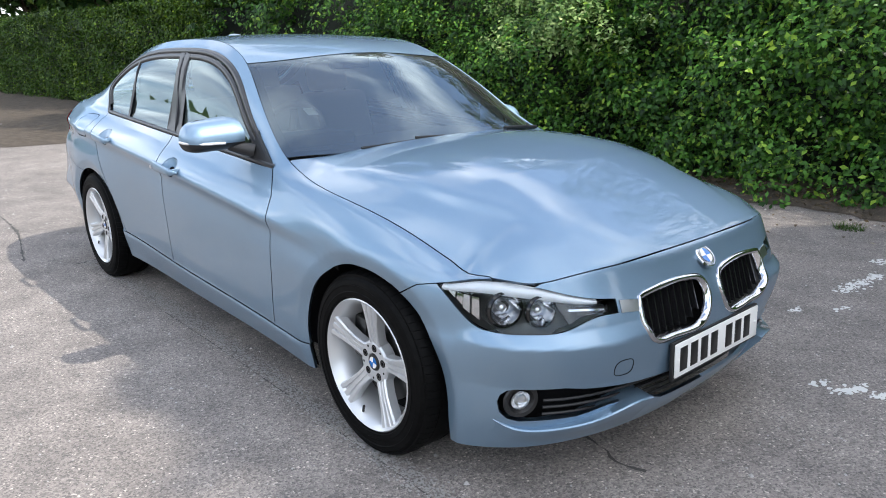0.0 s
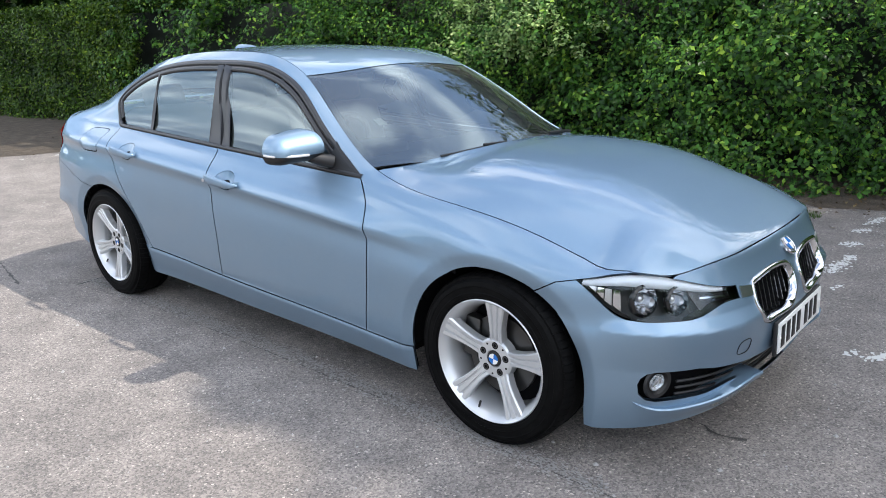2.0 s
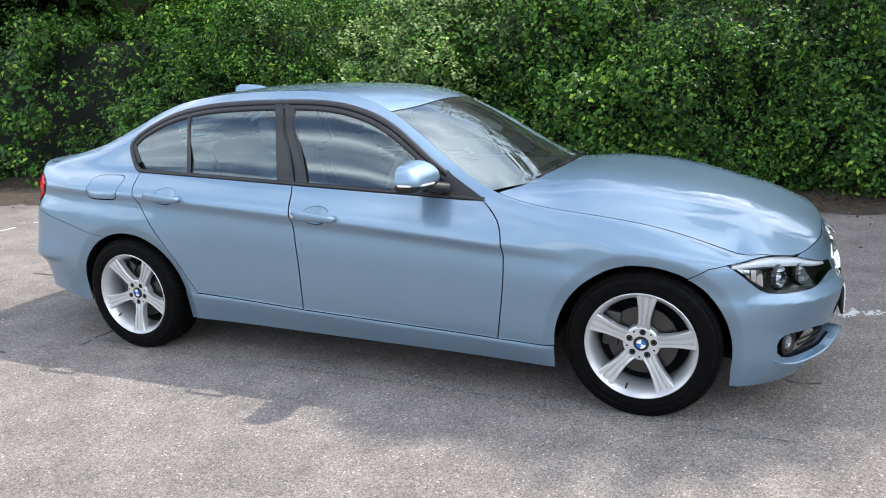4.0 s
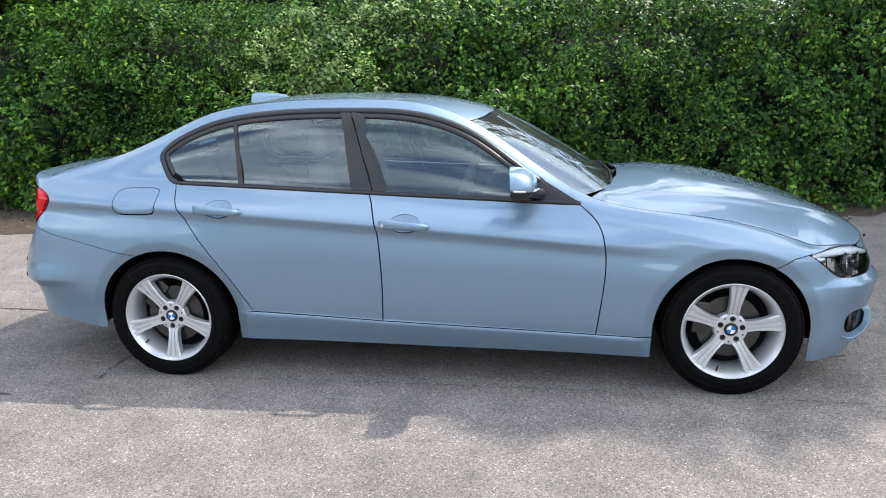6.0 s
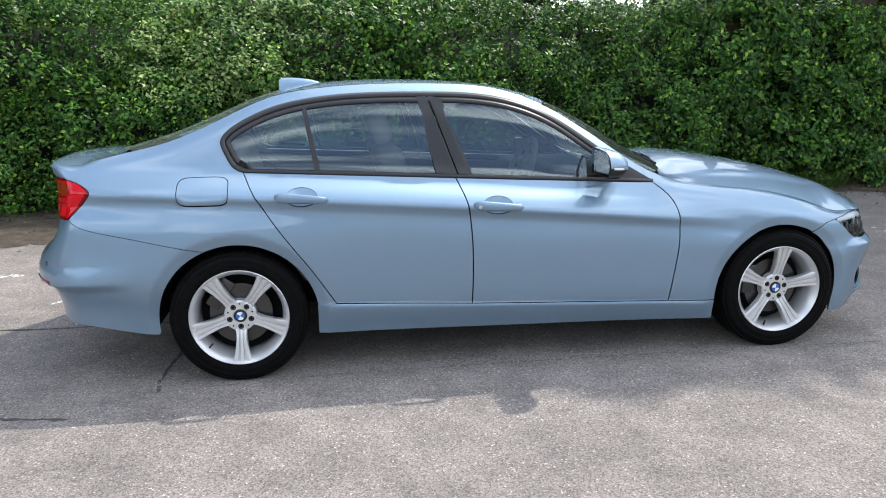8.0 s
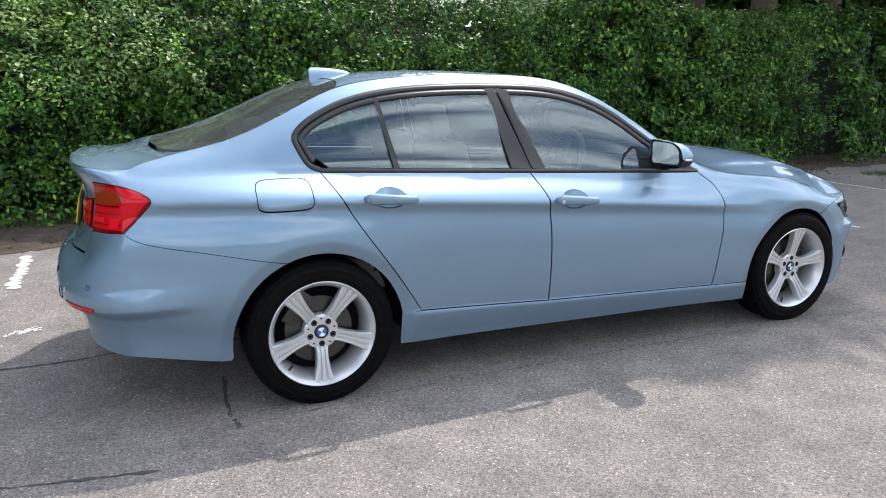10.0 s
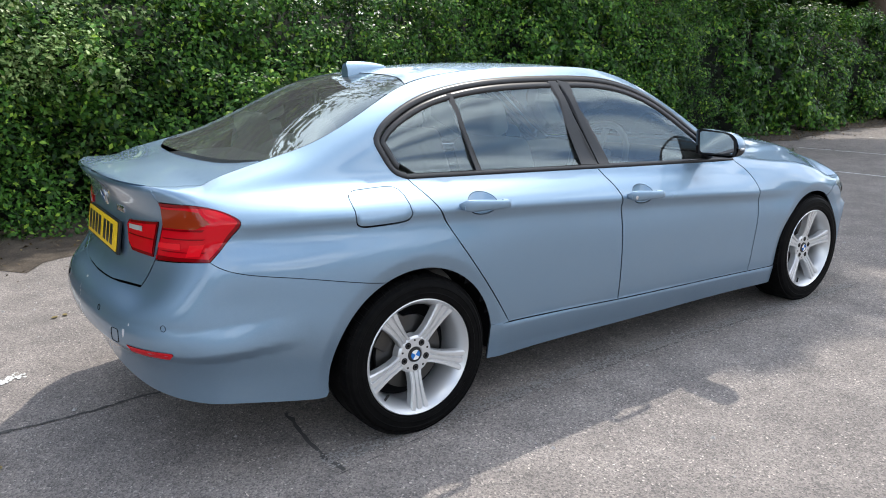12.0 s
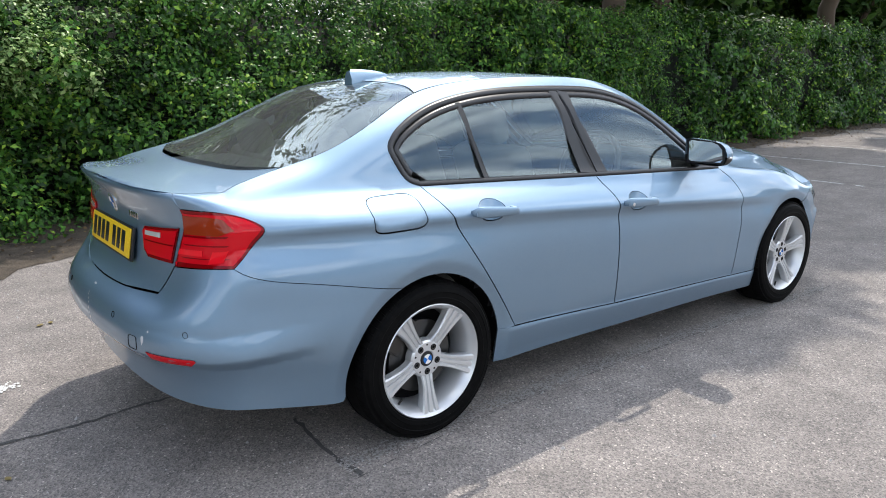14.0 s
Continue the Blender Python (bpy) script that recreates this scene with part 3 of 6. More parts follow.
def hedge_bulge(x, z):
    return 0.16 * np.sin(x * 2.1 + 2.0 * np.sin(z * 2.3)) + 0.10 * np.sin(x * 5.3 + z * 4.1) + 0.08 * np.sin(z * 7 + x * 2)


def hedge_lean(z):
    """How far the face falls back towards its rounded top."""
    return 0.55 * (np.clip(z, 0, 2.5) / 2.4) ** 2.6


def hedge_top(x):
    return 2.36 + 0.06 * np.sin(x * 1.3) + 0.06 * np.sin(x * 3.1 + 1) + 0.05 * np.sin(x * 7.7)


def hedge_shade_core(x0, x1, parent):
    """The core behind the leaves: a near-black sheet standing for the shade inside the hedge."""
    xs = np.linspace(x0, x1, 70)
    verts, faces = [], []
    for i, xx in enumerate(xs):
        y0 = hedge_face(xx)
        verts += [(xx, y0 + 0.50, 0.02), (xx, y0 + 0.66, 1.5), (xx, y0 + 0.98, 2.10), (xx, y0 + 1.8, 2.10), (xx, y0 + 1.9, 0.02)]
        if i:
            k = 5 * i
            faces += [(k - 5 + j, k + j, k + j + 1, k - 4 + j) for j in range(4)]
    link_mesh("hedge_shade_core", verts, faces, HEDGE_SHADE, parent)


def hedge():
    rng = np.random.default_rng(4)
    # sprays: each a small rounded clump of leaves standing out of the face or the top
    k = 6600
    cx = np.where(rng.random(k) < 0.66, rng.uniform(-5, 10, k), rng.uniform(-9.2, 32, k))
    far = np.abs(cx - 2.0) > 8.5
    onto = rng.random(k) > 0.72
    cz = np.where(onto, hedge_top(cx) - 0.05 + rng.normal(0, 0.06, k), rng.random(k) * (hedge_top(cx) + 0.02))
    cy = hedge_face(cx) + hedge_bulge(cx, cz) + hedge_lean(cz) + np.where(onto, rng.uniform(-0.12, 1.6, k), rng.normal(-0.02, 0.17, k))
    rad = rng.uniform(0.05, 0.19, k) * np.where(far, 1.4, 1.0)
    droop = np.stack([rng.normal(0, 0.25, k), np.where(onto, -0.2, -0.8), np.where(onto, 1.0, rng.uniform(0.0, 0.8, k))], 1)
    droop[:, 2] += 0.5 * np.clip((1.5 - cx) / 4.0, 0, 1) * np.clip((cx + 9) / 4, 0, 1)
    n = 235000
    j = rng.choice(k, n, p=rad ** 1.5 / (rad ** 1.5).sum())
    d = rng.normal(0, 1, (n, 3))
    d /= np.linalg.norm(d, axis=1)[:, None]
    d = d + droop[j] * 0.55
    p = np.stack([cx, cy, cz], 1)[j] + d * (rad[j] * rng.uniform(0.45, 1.0, n) ** 0.5)[:, None]
    ivy = np.sin(cx * 1.05 + 0.8) + 0.5 * np.sin(cx * 2.9 + cz * 1.7)
    size = rng.uniform(0.030, 0.068, n) * np.where(far, 1.5, 1.0)[j] * np.clip(1.0 + 0.18 * ivy + 0.15 * np.clip((0.5 - cx) / 3.0, 0, 1), 0.8, 1.3)[j] * (1 + 0.22 * np.clip((cx - 1.5) / 2.0, 0, 1))[j]
    nor = d * 0.6 + droop[j] * 0.6 + [0, -0.1, 0.25]
    # a few leaves deeper in, between the sprays
    m = 15000
    x = np.where(rng.random(m) < 0.68, rng.uniform(-5, 10, m), rng.uniform(-9.2, 32, m))
    z = rng.random(m) * hedge_top(x)
    y = hedge_face(x) + hedge_bulge(x, z) + 0.26 + rng.exponential(0.06, m) + hedge_lean(z)
    p = np.concatenate([p, np.stack([x, y, z], 1)])
    nor = np.concatenate([nor, np.stack([rng.normal(0, 0.3, m), np.full(m, -0.8), np.full(m, 0.4)], 1)])
    size = np.concatenate([size, rng.uniform(0.035, 0.06, m) * np.where(np.abs(x - 2) > 8.5, 1.5, 1.0)])
    p[:, 2] = np.maximum(p[:, 2], 0.03)
    ob = leaf_cloud("hedge", p, nor, size, LEAF, rng, "tall dense green leafy hedge along the car park", "hedge", 0.42, hang=0.45)
    hedge_shade_core(-9, 31, ob)


def fine_hedge():
    """Further along, a closely clipped hedge with small yellow-green leaves."""
    rng = np.random.default_rng(14)
    n = 75000
    x = -8.8 - 19 * rng.random(n) ** 1.3
    top = rng.random(n) < 0.2
    z = np.where(top, 2.22 + 0.05 * rng.normal(0, 1, n), 2.26 * rng.random(n) ** 0.9)
    y = hedge_face(x) + 0.06 * np.sin(3 * x + 2 * z) + 0.06 * np.sin(7 * z + x) + np.where(top, rng.uniform(0, 1.4, n), np.abs(rng.normal(0, 0.10, n)))
    nor = np.stack([rng.normal(0, 0.4, n), np.where(top, -0.2, -0.8), np.where(top, 1.0, 0.6)], 1)
    ob = leaf_cloud("hedge", np.stack([x, y, z], 1), nor, rng.uniform(0.045, 0.085, n), LEAF_FINE, rng, "closely clipped yellow-green hedge with small leaves", "hedge", 0.5)
    hedge_shade_core(-28, -9, ob)


def pale_shrub():
    """Silvery sprays that push out of the hedge's face."""
    rng = np.random.default_rng(23)
    k = 150
    cx, cz = rng.normal(-0.72, 0.5, k), rng.uniform(1.25, 2.34, k)
    cy = hedge_face(cx) + hedge_bulge(cx, cz) + hedge_lean(cz) - 0.22 - 0.16 * rng.random(k)
    n = 6500
    j = rng.integers(0, k, n)
    d = rng.normal(0, 1, (n, 3))
    d /= np.linalg.norm(d, axis=1)[:, None]
    p = np.stack([cx, cy, cz], 1)[j] + d * rng.uniform(0.03, 0.14, n)[:, None]
    leaf_cloud("shrub", p, d * 0.4 + [0.15, -0.2, 0.9], rng.uniform(0.035, 0.07, n), LEAF_PALE, rng, "pale silvery-green shrub growing out of the hedge", "shrub", 0.4, hang=0.4)


hedge()
fine_hedge()
pale_shrub()


def tree(seed, height, centre, radii, leaves, leaf, mat=None):
    """A tapered trunk with limbs, and a crown of many leaves in uneven clumps. It stands at the origin."""
    rng = np.random.default_rng(seed)
    base = new("tree")
    c, r = np.array(centre, float), np.array(radii, float)
    fork = np.array([c[0] * 0.4, c[1] * 0.4, max(1.2, c[2] - r[2] * 0.9)])
    line = [(0, 0, -0.05), (0.05, 0.03, fork[2] * 0.5), tuple(fork), tuple(c + [0, 0, r[2] * 0.5])]
    part("trunk", tube_bm(line, 0.055 * height ** 0.75, 12, 0.04), BARK, base)
    clumps = []
    for i in range(26):
        d = rng.normal(0, 1, 3)
        d /= np.linalg.norm(d)
        clumps.append(c + d * r * rng.uniform(0.35, 0.95))
    for i in range(7):
        q = clumps[i]
        mid = 0.5 * (fork + q) + [0, 0, 0.25]
        part("limb", tube_bm([tuple(fork), tuple(mid), tuple(q)], 0.022 * height ** 0.7, 8, 0.012), BARK, base)
    k = rng.integers(0, len(clumps), leaves)
    off = rng.normal(0, 1, (leaves, 3))
    off /= np.linalg.norm(off, axis=1)[:, None]
    spread = r.mean() * rng.uniform(0.26, 0.46, len(clumps))
    places = np.array(clumps)[k] + off * (spread[k] * rng.random(leaves) ** 0.4)[:, None]
    nor = off * 0.7 + [0, 0, 0.5]
    leaf_cloud("crown", places, nor, rng.uniform(0.7, 1.3, leaves) * leaf, mat or LEAF_DARK, rng, spread=0.6, parent=base)
    return base


def trees():
    big = tagged(tree(3, 10, (-0.4, -2.55, 8.0), (2.9, 2.8, 2.1), 24000, 0.20), "broad leafy tree overhanging the hedge", "tree")
    big.matrix_basis = pose(10.35, 6.75, 0)
    # out of view, added so that its crown keeps the sun off the bonnet
    low = tagged(tree(21, 8, (-0.8, -4.2, 6.2), (1.2, 0.85, 0.8), 9000, 0.15), "unseen leafy tree added to shade the bonnet", "tree")
    low.matrix_basis = pose(6.6, 6.5, 0)
    one = tagged(tree(5, 8, (0, 0, 5.4), (2.7, 2.6, 3.6), 5200, 0.37), "dark green tree behind the hedge", "tree", "trees behind the hedge")
    two = tagged(tree(8, 7, (0.2, 0, 4.9), (2.9, 2.6, 3.3), 5200, 0.37), "dark green tree behind the hedge", "tree", "trees behind the hedge")
    one.matrix_basis, two.matrix_basis = pose(-6.8, 6.5, 0), pose(-11.5, 6.4, 0)
    for x, y, turn in ((19.5, 6.9, 20), (10.0, 8.2, 0), (14.2, 8.4, 15), (13.4, 7.9, -30)):
        copy_thing(big, pose(x, y, 0, 0, 0, turn))
    rng = random.Random(2)
    spots = [(-16, 6.4), (-20.5, 6.4), (-25, 6.6), (-9.2, 9.0), (-14, 9.2), (17.0, 10.2), (24.0, 8.3), (28.0, 8.6), (32.0, 9.0), (36.5, 9.5), (30, 12), (13.4, 9.2), (15.4, 10.6), (26.2, 9.8), (-30, 6.0), (-31, 2.6), (-34, 4.4), (-33, -1.0), (-36, 8.0)]
    for i, (x, y) in enumerate(spots):
        copy_thing((one, two)[i % 2], pose(x + rng.uniform(-0.5, 0.5), y, 0, 0, 0, rng.uniform(0, 360)))


trees()


def wood_edge():
    """The shady edge of a wood behind the hedge, taller than it and uneven."""
    rng = np.random.default_rng(17)
    n = 68000
    x = rng.uniform(-30, 44, n)
    top = np.where(np.abs(x - 5.6) < 0.45, 2.5, np.where(x < 4.8, 7.2, 5.1)) + 0.5 * np.sin(x * 0.55) + 0.4 * np.sin(x * 1.37 + 2) + 0.3 * np.sin(x * 3.3)
    z = 1.6 + rng.random(n) * (top - 1.6)
    y = hedge_face(x) + 3.6 + 0.5 * np.sin(x * 1.1 + z) + 0.4 * np.sin(x * 2.7 + 2.1 * z) + rng.exponential(0.5, n) + 0.10 * z
    leaf_cloud("wood_edge", np.stack([x, y, z], 1), np.stack([rng.normal(0, 0.4, n), np.full(n, -0.8), np.full(n, 0.5)], 1), rng.uniform(0.12, 0.24, n), LEAF_DARK, rng, "dark leafy edge of a wood behind the hedge", "woods", 0.7)
    # upright near-black sheet that stands for the shade deeper in the wood
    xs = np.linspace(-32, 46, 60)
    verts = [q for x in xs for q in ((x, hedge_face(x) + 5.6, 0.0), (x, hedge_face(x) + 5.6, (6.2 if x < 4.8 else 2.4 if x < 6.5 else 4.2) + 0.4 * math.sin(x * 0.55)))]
    link_mesh("wood_shade_sheet", verts, [(2 * i, 2 * i + 2, 2 * i + 3, 2 * i + 1) for i in range(59)], material("wood_shade", (0.010, 0.016, 0.008), 1.0), bpy.data.objects["wood_edge"])


wood_edge()


def far_woods():
    """A low belt of distant trees all round the open side, unseen, added to darken the low sky."""
    rng = np.random.default_rng(11)
    n = 24000
    a = rng.uniform(math.pi * 0.98, math.pi * 2.02, n)
    d = 75 + rng.uniform(0, 8, n)
    h = 9.5 + 2.0 * np.sin(a * 9) + 1.3 * np.sin(a * 23 + 1)
    z = rng.random(n) ** 0.8 * h
    leaf_cloud("far_woods", np.stack([d * np.cos(a), d * np.sin(a), z], 1), np.stack([-np.cos(a), -np.sin(a), 0.5 + 0 * a], 1), rng.uniform(0.8, 1.8, n), LEAF_DARK, rng, "unseen belt of distant trees, added to block the low sky", "woods")


far_woods()


def bay_lines():
    rng = np.random.default_rng(6)
    for x, y0, y1 in ((-1.48, 1.72, 3.3), (0.80, 1.2, 3.3), (5.72, 0.9, 3.4), (8.28, 0.9, 3.5), (10.6, 0.9, 3.6), (13.1, 0.9, 3.7), (15.6, 0.9, 3.8), (-4.2, 0.8, 3.1), (-6.7, 0.8, 3.0)):
        verts, faces = [], []
        y = y0
        while y < y1:
            step = rng.uniform(0.03, 0.16)
            if rng.random() < (0.97 if x < -1.4 and x > -1.6 else 0.62 if x < 7 else 0.93):
                w0, w1 = rng.uniform(0.046, 0.062, 2) if -1.6 < x < -1.4 else rng.uniform(0.012, 0.045, 2) if x < 7 else rng.uniform(0.022, 0.040, 2)
                j = rng.uniform(-0.012, 0.012)
                k = len(verts)
                m = 5
                for i in range(m):
                    f = i / (m - 1)
                    e = rng.uniform(0.55, 1.0) if 0 < i < m - 1 else 0.25
                    verts += [(x + j - w0 * e, y + step * f, 0.004), (x + j + w1 * e, y + step * f, 0.004)]
                faces += [(k + 2 * i, k + 2 * i + 1, k + 2 * i + 3, k + 2 * i + 2) for i in range(m - 1)]
            y += step
        tagged(link_mesh("bay_line", verts, faces, LINE), "broken worn white parking bay line", "road marking", kind="structure")


bay_lines()


def paint_patches():
    """Ragged remains of white paint, each a cluster of small flakes."""
    rng = np.random.default_rng(31)
    for x0, y0, x1, y1, wide, count in ((3.25, 2.02, 3.28, 2.32, 0.045, 160), (3.28, 2.36, 3.28, 2.50, 0.04, 60), (3.73, 0.76, 3.81, 0.89, 0.035, 90), (3.85, 0.84, 3.93, 0.89, 0.035, 60),
                                        (3.64, 0.78, 3.68, 0.83, 0.02, 18), (3.17, 2.74, 3.24, 2.86, 0.045, 90), (3.15, 3.20, 3.22, 3.30, 0.05, 80), (3.17, 3.46, 3.23, 3.78, 0.045, 130), (-2.30, 1.50, -2.14, 1.50, 0.03, 70), (-2.06, 1.51, -1.90, 1.52, 0.03, 70), (-1.40, 0.69, -1.24, 0.75, 0.03, 60), (3.19, 1.54, 3.22, 1.60, 0.025, 20), (3.34, 1.70, 3.38, 1.80, 0.02, 14)):
        verts, faces = [], []
        for i in range(count):
            f = rng.random()
            x, y = x0 + (x1 - x0) * f + wide * 0.5 * rng.normal(), y0 + (y1 - y0) * f + 0.02 * rng.normal()
            s, a0, k = rng.uniform(0.003, 0.013), rng.uniform(0, 6.28), len(verts)
            for j in range(6):
                a = a0 + math.pi * j / 3
                r = s * rng.uniform(0.5, 1.1)
                verts.append((x + r * math.cos(a), y + 1.4 * r * math.sin(a), 0.0035 + 0.00001 * i))
            faces.append(tuple(range(k, k + 6)))
        tagged(link_mesh("paint_patch", verts, faces, LINE, smooth=False), "flaked remains of white bay paint on asphalt", "road marking", kind="structure")


paint_patches()


def verge():
    """Dark litter along the hedge's foot, with tufts of grass."""
    rng = np.random.default_rng(9)
    xs = np.linspace(-27, 30, 400)
    front = hedge_face(xs) - 0.75 - 0.75 * np.clip((1.0 - xs) / 2.0, 0, 1) - 0.12 * np.sin(xs * 1.7) - 0.08 * np.sin(xs * 4.9 + 1) - 0.05 * rng.normal(0, 1, 400)
    verts, faces = [], []
    for i, x in enumerate(xs):
        back = hedge_face(x) + 0.6
        for j in range(6):
            f = j / 5
            verts.append((x, front[i] + (back - front[i]) * f, 0.004 + 0.05 * f ** 0.7 + (0.008 * rng.random() if j else 0)))
        if i:
            k = 6 * i
            faces += [(k - 6 + j, k + j, k + j + 1, k - 5 + j) for j in range(5)]
    tagged(link_mesh("verge", verts, faces, LITTER), "strip of dark soil and leaf litter under the hedge", "verge", kind="structure")
    # a wide dark sheet at the far end: leaf litter, and shade painted with it
    verts, faces = [], []
    for i, x in enumerate(np.linspace(-22, -6.2, 90)):
        y0 = 0.2 + 0.5 * math.sin(x * 0.9) + 0.25 * math.sin(x * 2.7 + 1) + 0.12 * rng.normal() + 3.2 * max(0.0, (x + 7.6) / 1.4)
        for j in range(4):
            verts.append((x, y0 + (hedge_face(x) - 0.6 - y0) * j / 3, 0.004 + 0.006 * rng.random() * (j in (1, 2))))
        if i:
            k = 4 * i
            faces += [(k - 4 + j, k + j, k + j + 1, k - 3 + j) for j in range(3)]
    tagged(link_mesh("litter_and_shade", verts, faces, LITTER), "dark sheet for leaf litter and painted shade on the asphalt", "verge", kind="structure")
    n = 15000
    x = rng.uniform(-9, 20, n)
    y = hedge_face(x) - rng.exponential(0.36, n) + 0.1
    leaf_cloud("leaf_litter", np.stack([x, y, 0.02 + 0.03 * rng.random(n)], 1), np.tile([0, 0, 1.0], (n, 1)), rng.uniform(0.015, 0.05, n), DRY_LEAF, rng, "scattered dry leaves and twigs on the ground", "litter", 0.35)
    spots = np.array([(2.72, 3.50, 0.07, 130, 0.07), (9.8, 3.6, 0.25, 500, 0.07), (-1.2, 4.1, 0.18, 800, 0.08), (-3.4, 3.9, 0.25, 700, 0.08), (6.9, 4.75, 0.30, 1400, 0.34)])
    for sx, sy, sr, c, tall in spots:
        c = int(c)
        verts, faces = [], []
        for i in range(c):
            a, d = rng.uniform(0, 2 * math.pi), sr * rng.random() ** 0.7
            px, py, h = sx + d * math.cos(a) * 1.6, sy + d * math.sin(a), rng.uniform(0.3, 1.0) * tall
            lean = rng.normal(0, 0.5 * tall, 2)
            b = rng.uniform(0, math.pi)
            w = 0.0035
            k = len(verts)
            verts += [(px - w * math.cos(b), py - w * math.sin(b), 0.0), (px + w * math.cos(b), py + w * math.sin(b), 0.0), (px + lean[0], py + lean[1], h)]
            faces.append((k, k + 1, k + 2))
        tagged(link_mesh("grass_tuft", verts, faces, GRASS, smooth=False), "small tuft of green grass growing from the asphalt", "grass", kind="stuff")


LITTER = material("leaf_litter_soil", (0.05, 0.04, 0.03), 0.95)


def litter_nodes(m):
    n, l = m.node_tree.nodes, m.node_tree.links
    a, b = noise_node(m, 6, 6, 0.65), noise_node(m, 70, 4, 0.6)
    base = ramp_node(m, a.outputs["Fac"], [(0.3, (0.035, 0.028, 0.021)), (0.55, (0.075, 0.060, 0.046)), (0.8, (0.13, 0.115, 0.095))]).outputs[0]
    base = mixed(m, "MULTIPLY", 0.8, base, ramp_node(m, b.outputs["Fac"], [(0.3, (0.4, 0.4, 0.4)), (0.75, (1.7, 1.6, 1.45))]).outputs[0])
    l.new(base, bsdf(m).inputs["Base Color"])
    l.new(bump_node(m, b.outputs["Fac"], 0.8, 0.01).outputs[0], bsdf(m).inputs["Normal"])


litter_nodes(LITTER)
DRY_LEAF = leaf_material("dry_leaf", (0.05, 0.032, 0.018), (0.14, 0.09, 0.045), (0.26, 0.20, 0.10))
verge()


def crack(points, width, mat, label, seed, lumps=0.5):
    """A thin uneven strip on the asphalt along a line."""
    rng = np.random.default_rng(seed)
    line = curve(points, 0.03)
    verts, faces = [], []
    for i, (x, y) in enumerate(line):
        a, b = line[max(i - 1, 0)], line[min(i + 1, len(line) - 1)]
        dx, dy = b[0] - a[0], b[1] - a[1]
        m = math.hypot(dx, dy) or 1
        w = width * max(0.12, 1 + lumps * rng.normal())
        o = width * 0.5 * rng.normal()
        nx, ny = -dy / m, dx / m
        verts += [(x + nx * (o + w), y + ny * (o + w), 0.0035), (x + nx * (o - w), y + ny * (o - w), 0.0035)]
        if i:
            k = 2 * i
            faces.append((k - 2, k - 1, k + 1, k))
    tagged(link_mesh("asphalt_crack", verts, faces, mat), label, "ground", kind="structure")


TAR = material("tarred_crack", (0.075, 0.072, 0.068), 0.9)
crack([(-2.2, 0.16), (-1.38, 0.131), (-1.10, 0.118), (-0.84, 0.144), (-0.4, 0.11), (0.3, 0.14)], 0.008, TAR, "dark tarred crack across the asphalt", 1)
crack([(-0.37, -0.40), (-0.395, -0.65), (-0.40, -0.82), (-0.385, -0.96)], 0.007, TAR, "short dark crack in the asphalt", 2)
crack([(3.25, -0.24), (3.345, -0.26), (3.45, -0.30), (3.55, -0.275)], 0.006, TAR, "short dark crack in the asphalt", 3)
crack([(-0.42, -0.975), (0.11, -0.905), (0.87, -0.875), (1.8, -0.870), (2.68, -0.885), (3.4, -0.90)], 0.0016, TAR, "fine crack along an old asphalt joint", 4, 0.7)
crack([(-2.6, -1.02), (-1.5, -1.06), (-1.05, -1.14), (-0.7, -1.20)], 0.006, TAR, "fine dark crack in the asphalt", 5, 0.8)


def joint_dust():
    """Pale worn stone along the old joint beside the car."""
    rng = np.random.default_rng(21)
    verts, faces = [], []
    for i in range(4500):
        x = rng.uniform(-0.42, 3.3)
        y = -0.845 + 0.030 * rng.normal() + 0.03 * math.sin(x * 1.4)
        s = rng.uniform(0.002, 0.0055)
        k = len(verts)
        n = 5
        a0 = rng.uniform(0, 6.28)
        for j in range(n):
            a = a0 + 2 * math.pi * j / n
            r = s * rng.uniform(0.6, 1.1)
            verts.append((x + r * 1.5 * math.cos(a), y + r * math.sin(a), 0.0042))
        faces.append(tuple(range(k, k + n)))
    tagged(link_mesh("pale_grit", verts, faces, GRIT, smooth=False), "pale worn grit along an asphalt joint", "grit", kind="stuff")
    # loose chips and crumbs over the open ground
    verts, faces = [], []
    for i in range(5200):
        x, y = rng.uniform(-4, 7), rng.uniform(-3.6, 4.2)
        s = rng.uniform(0.002, 0.006) * (1 + (rng.random() < 0.05) * 1.2)
        k = len(verts)
        for j in range(4):
            a = 2 * math.pi * j / 4 + rng.uniform(-0.4, 0.4)
            verts.append((x + s * math.cos(a), y + s * math.sin(a), 0.0))
        verts.append((x, y, s * 0.9))
        faces += [(k, k + 1, k + 4), (k + 1, k + 2, k + 4), (k + 2, k + 3, k + 4), (k + 3, k, k + 4)]
    tagged(link_mesh("loose_stones", verts, faces, CHIP, smooth=False), "loose pale stone chips on the asphalt", "grit", kind="stuff")


CHIP = material("pale_stone_chip", (0.38, 0.365, 0.35), 0.9)
GRIT = material("pale_grit", (0.36, 0.345, 0.33), 0.9)
joint_dust()


STRAW = leaf_material("straw_leaf", (0.20, 0.15, 0.07), (0.40, 0.32, 0.16), (0.50, 0.42, 0.20))


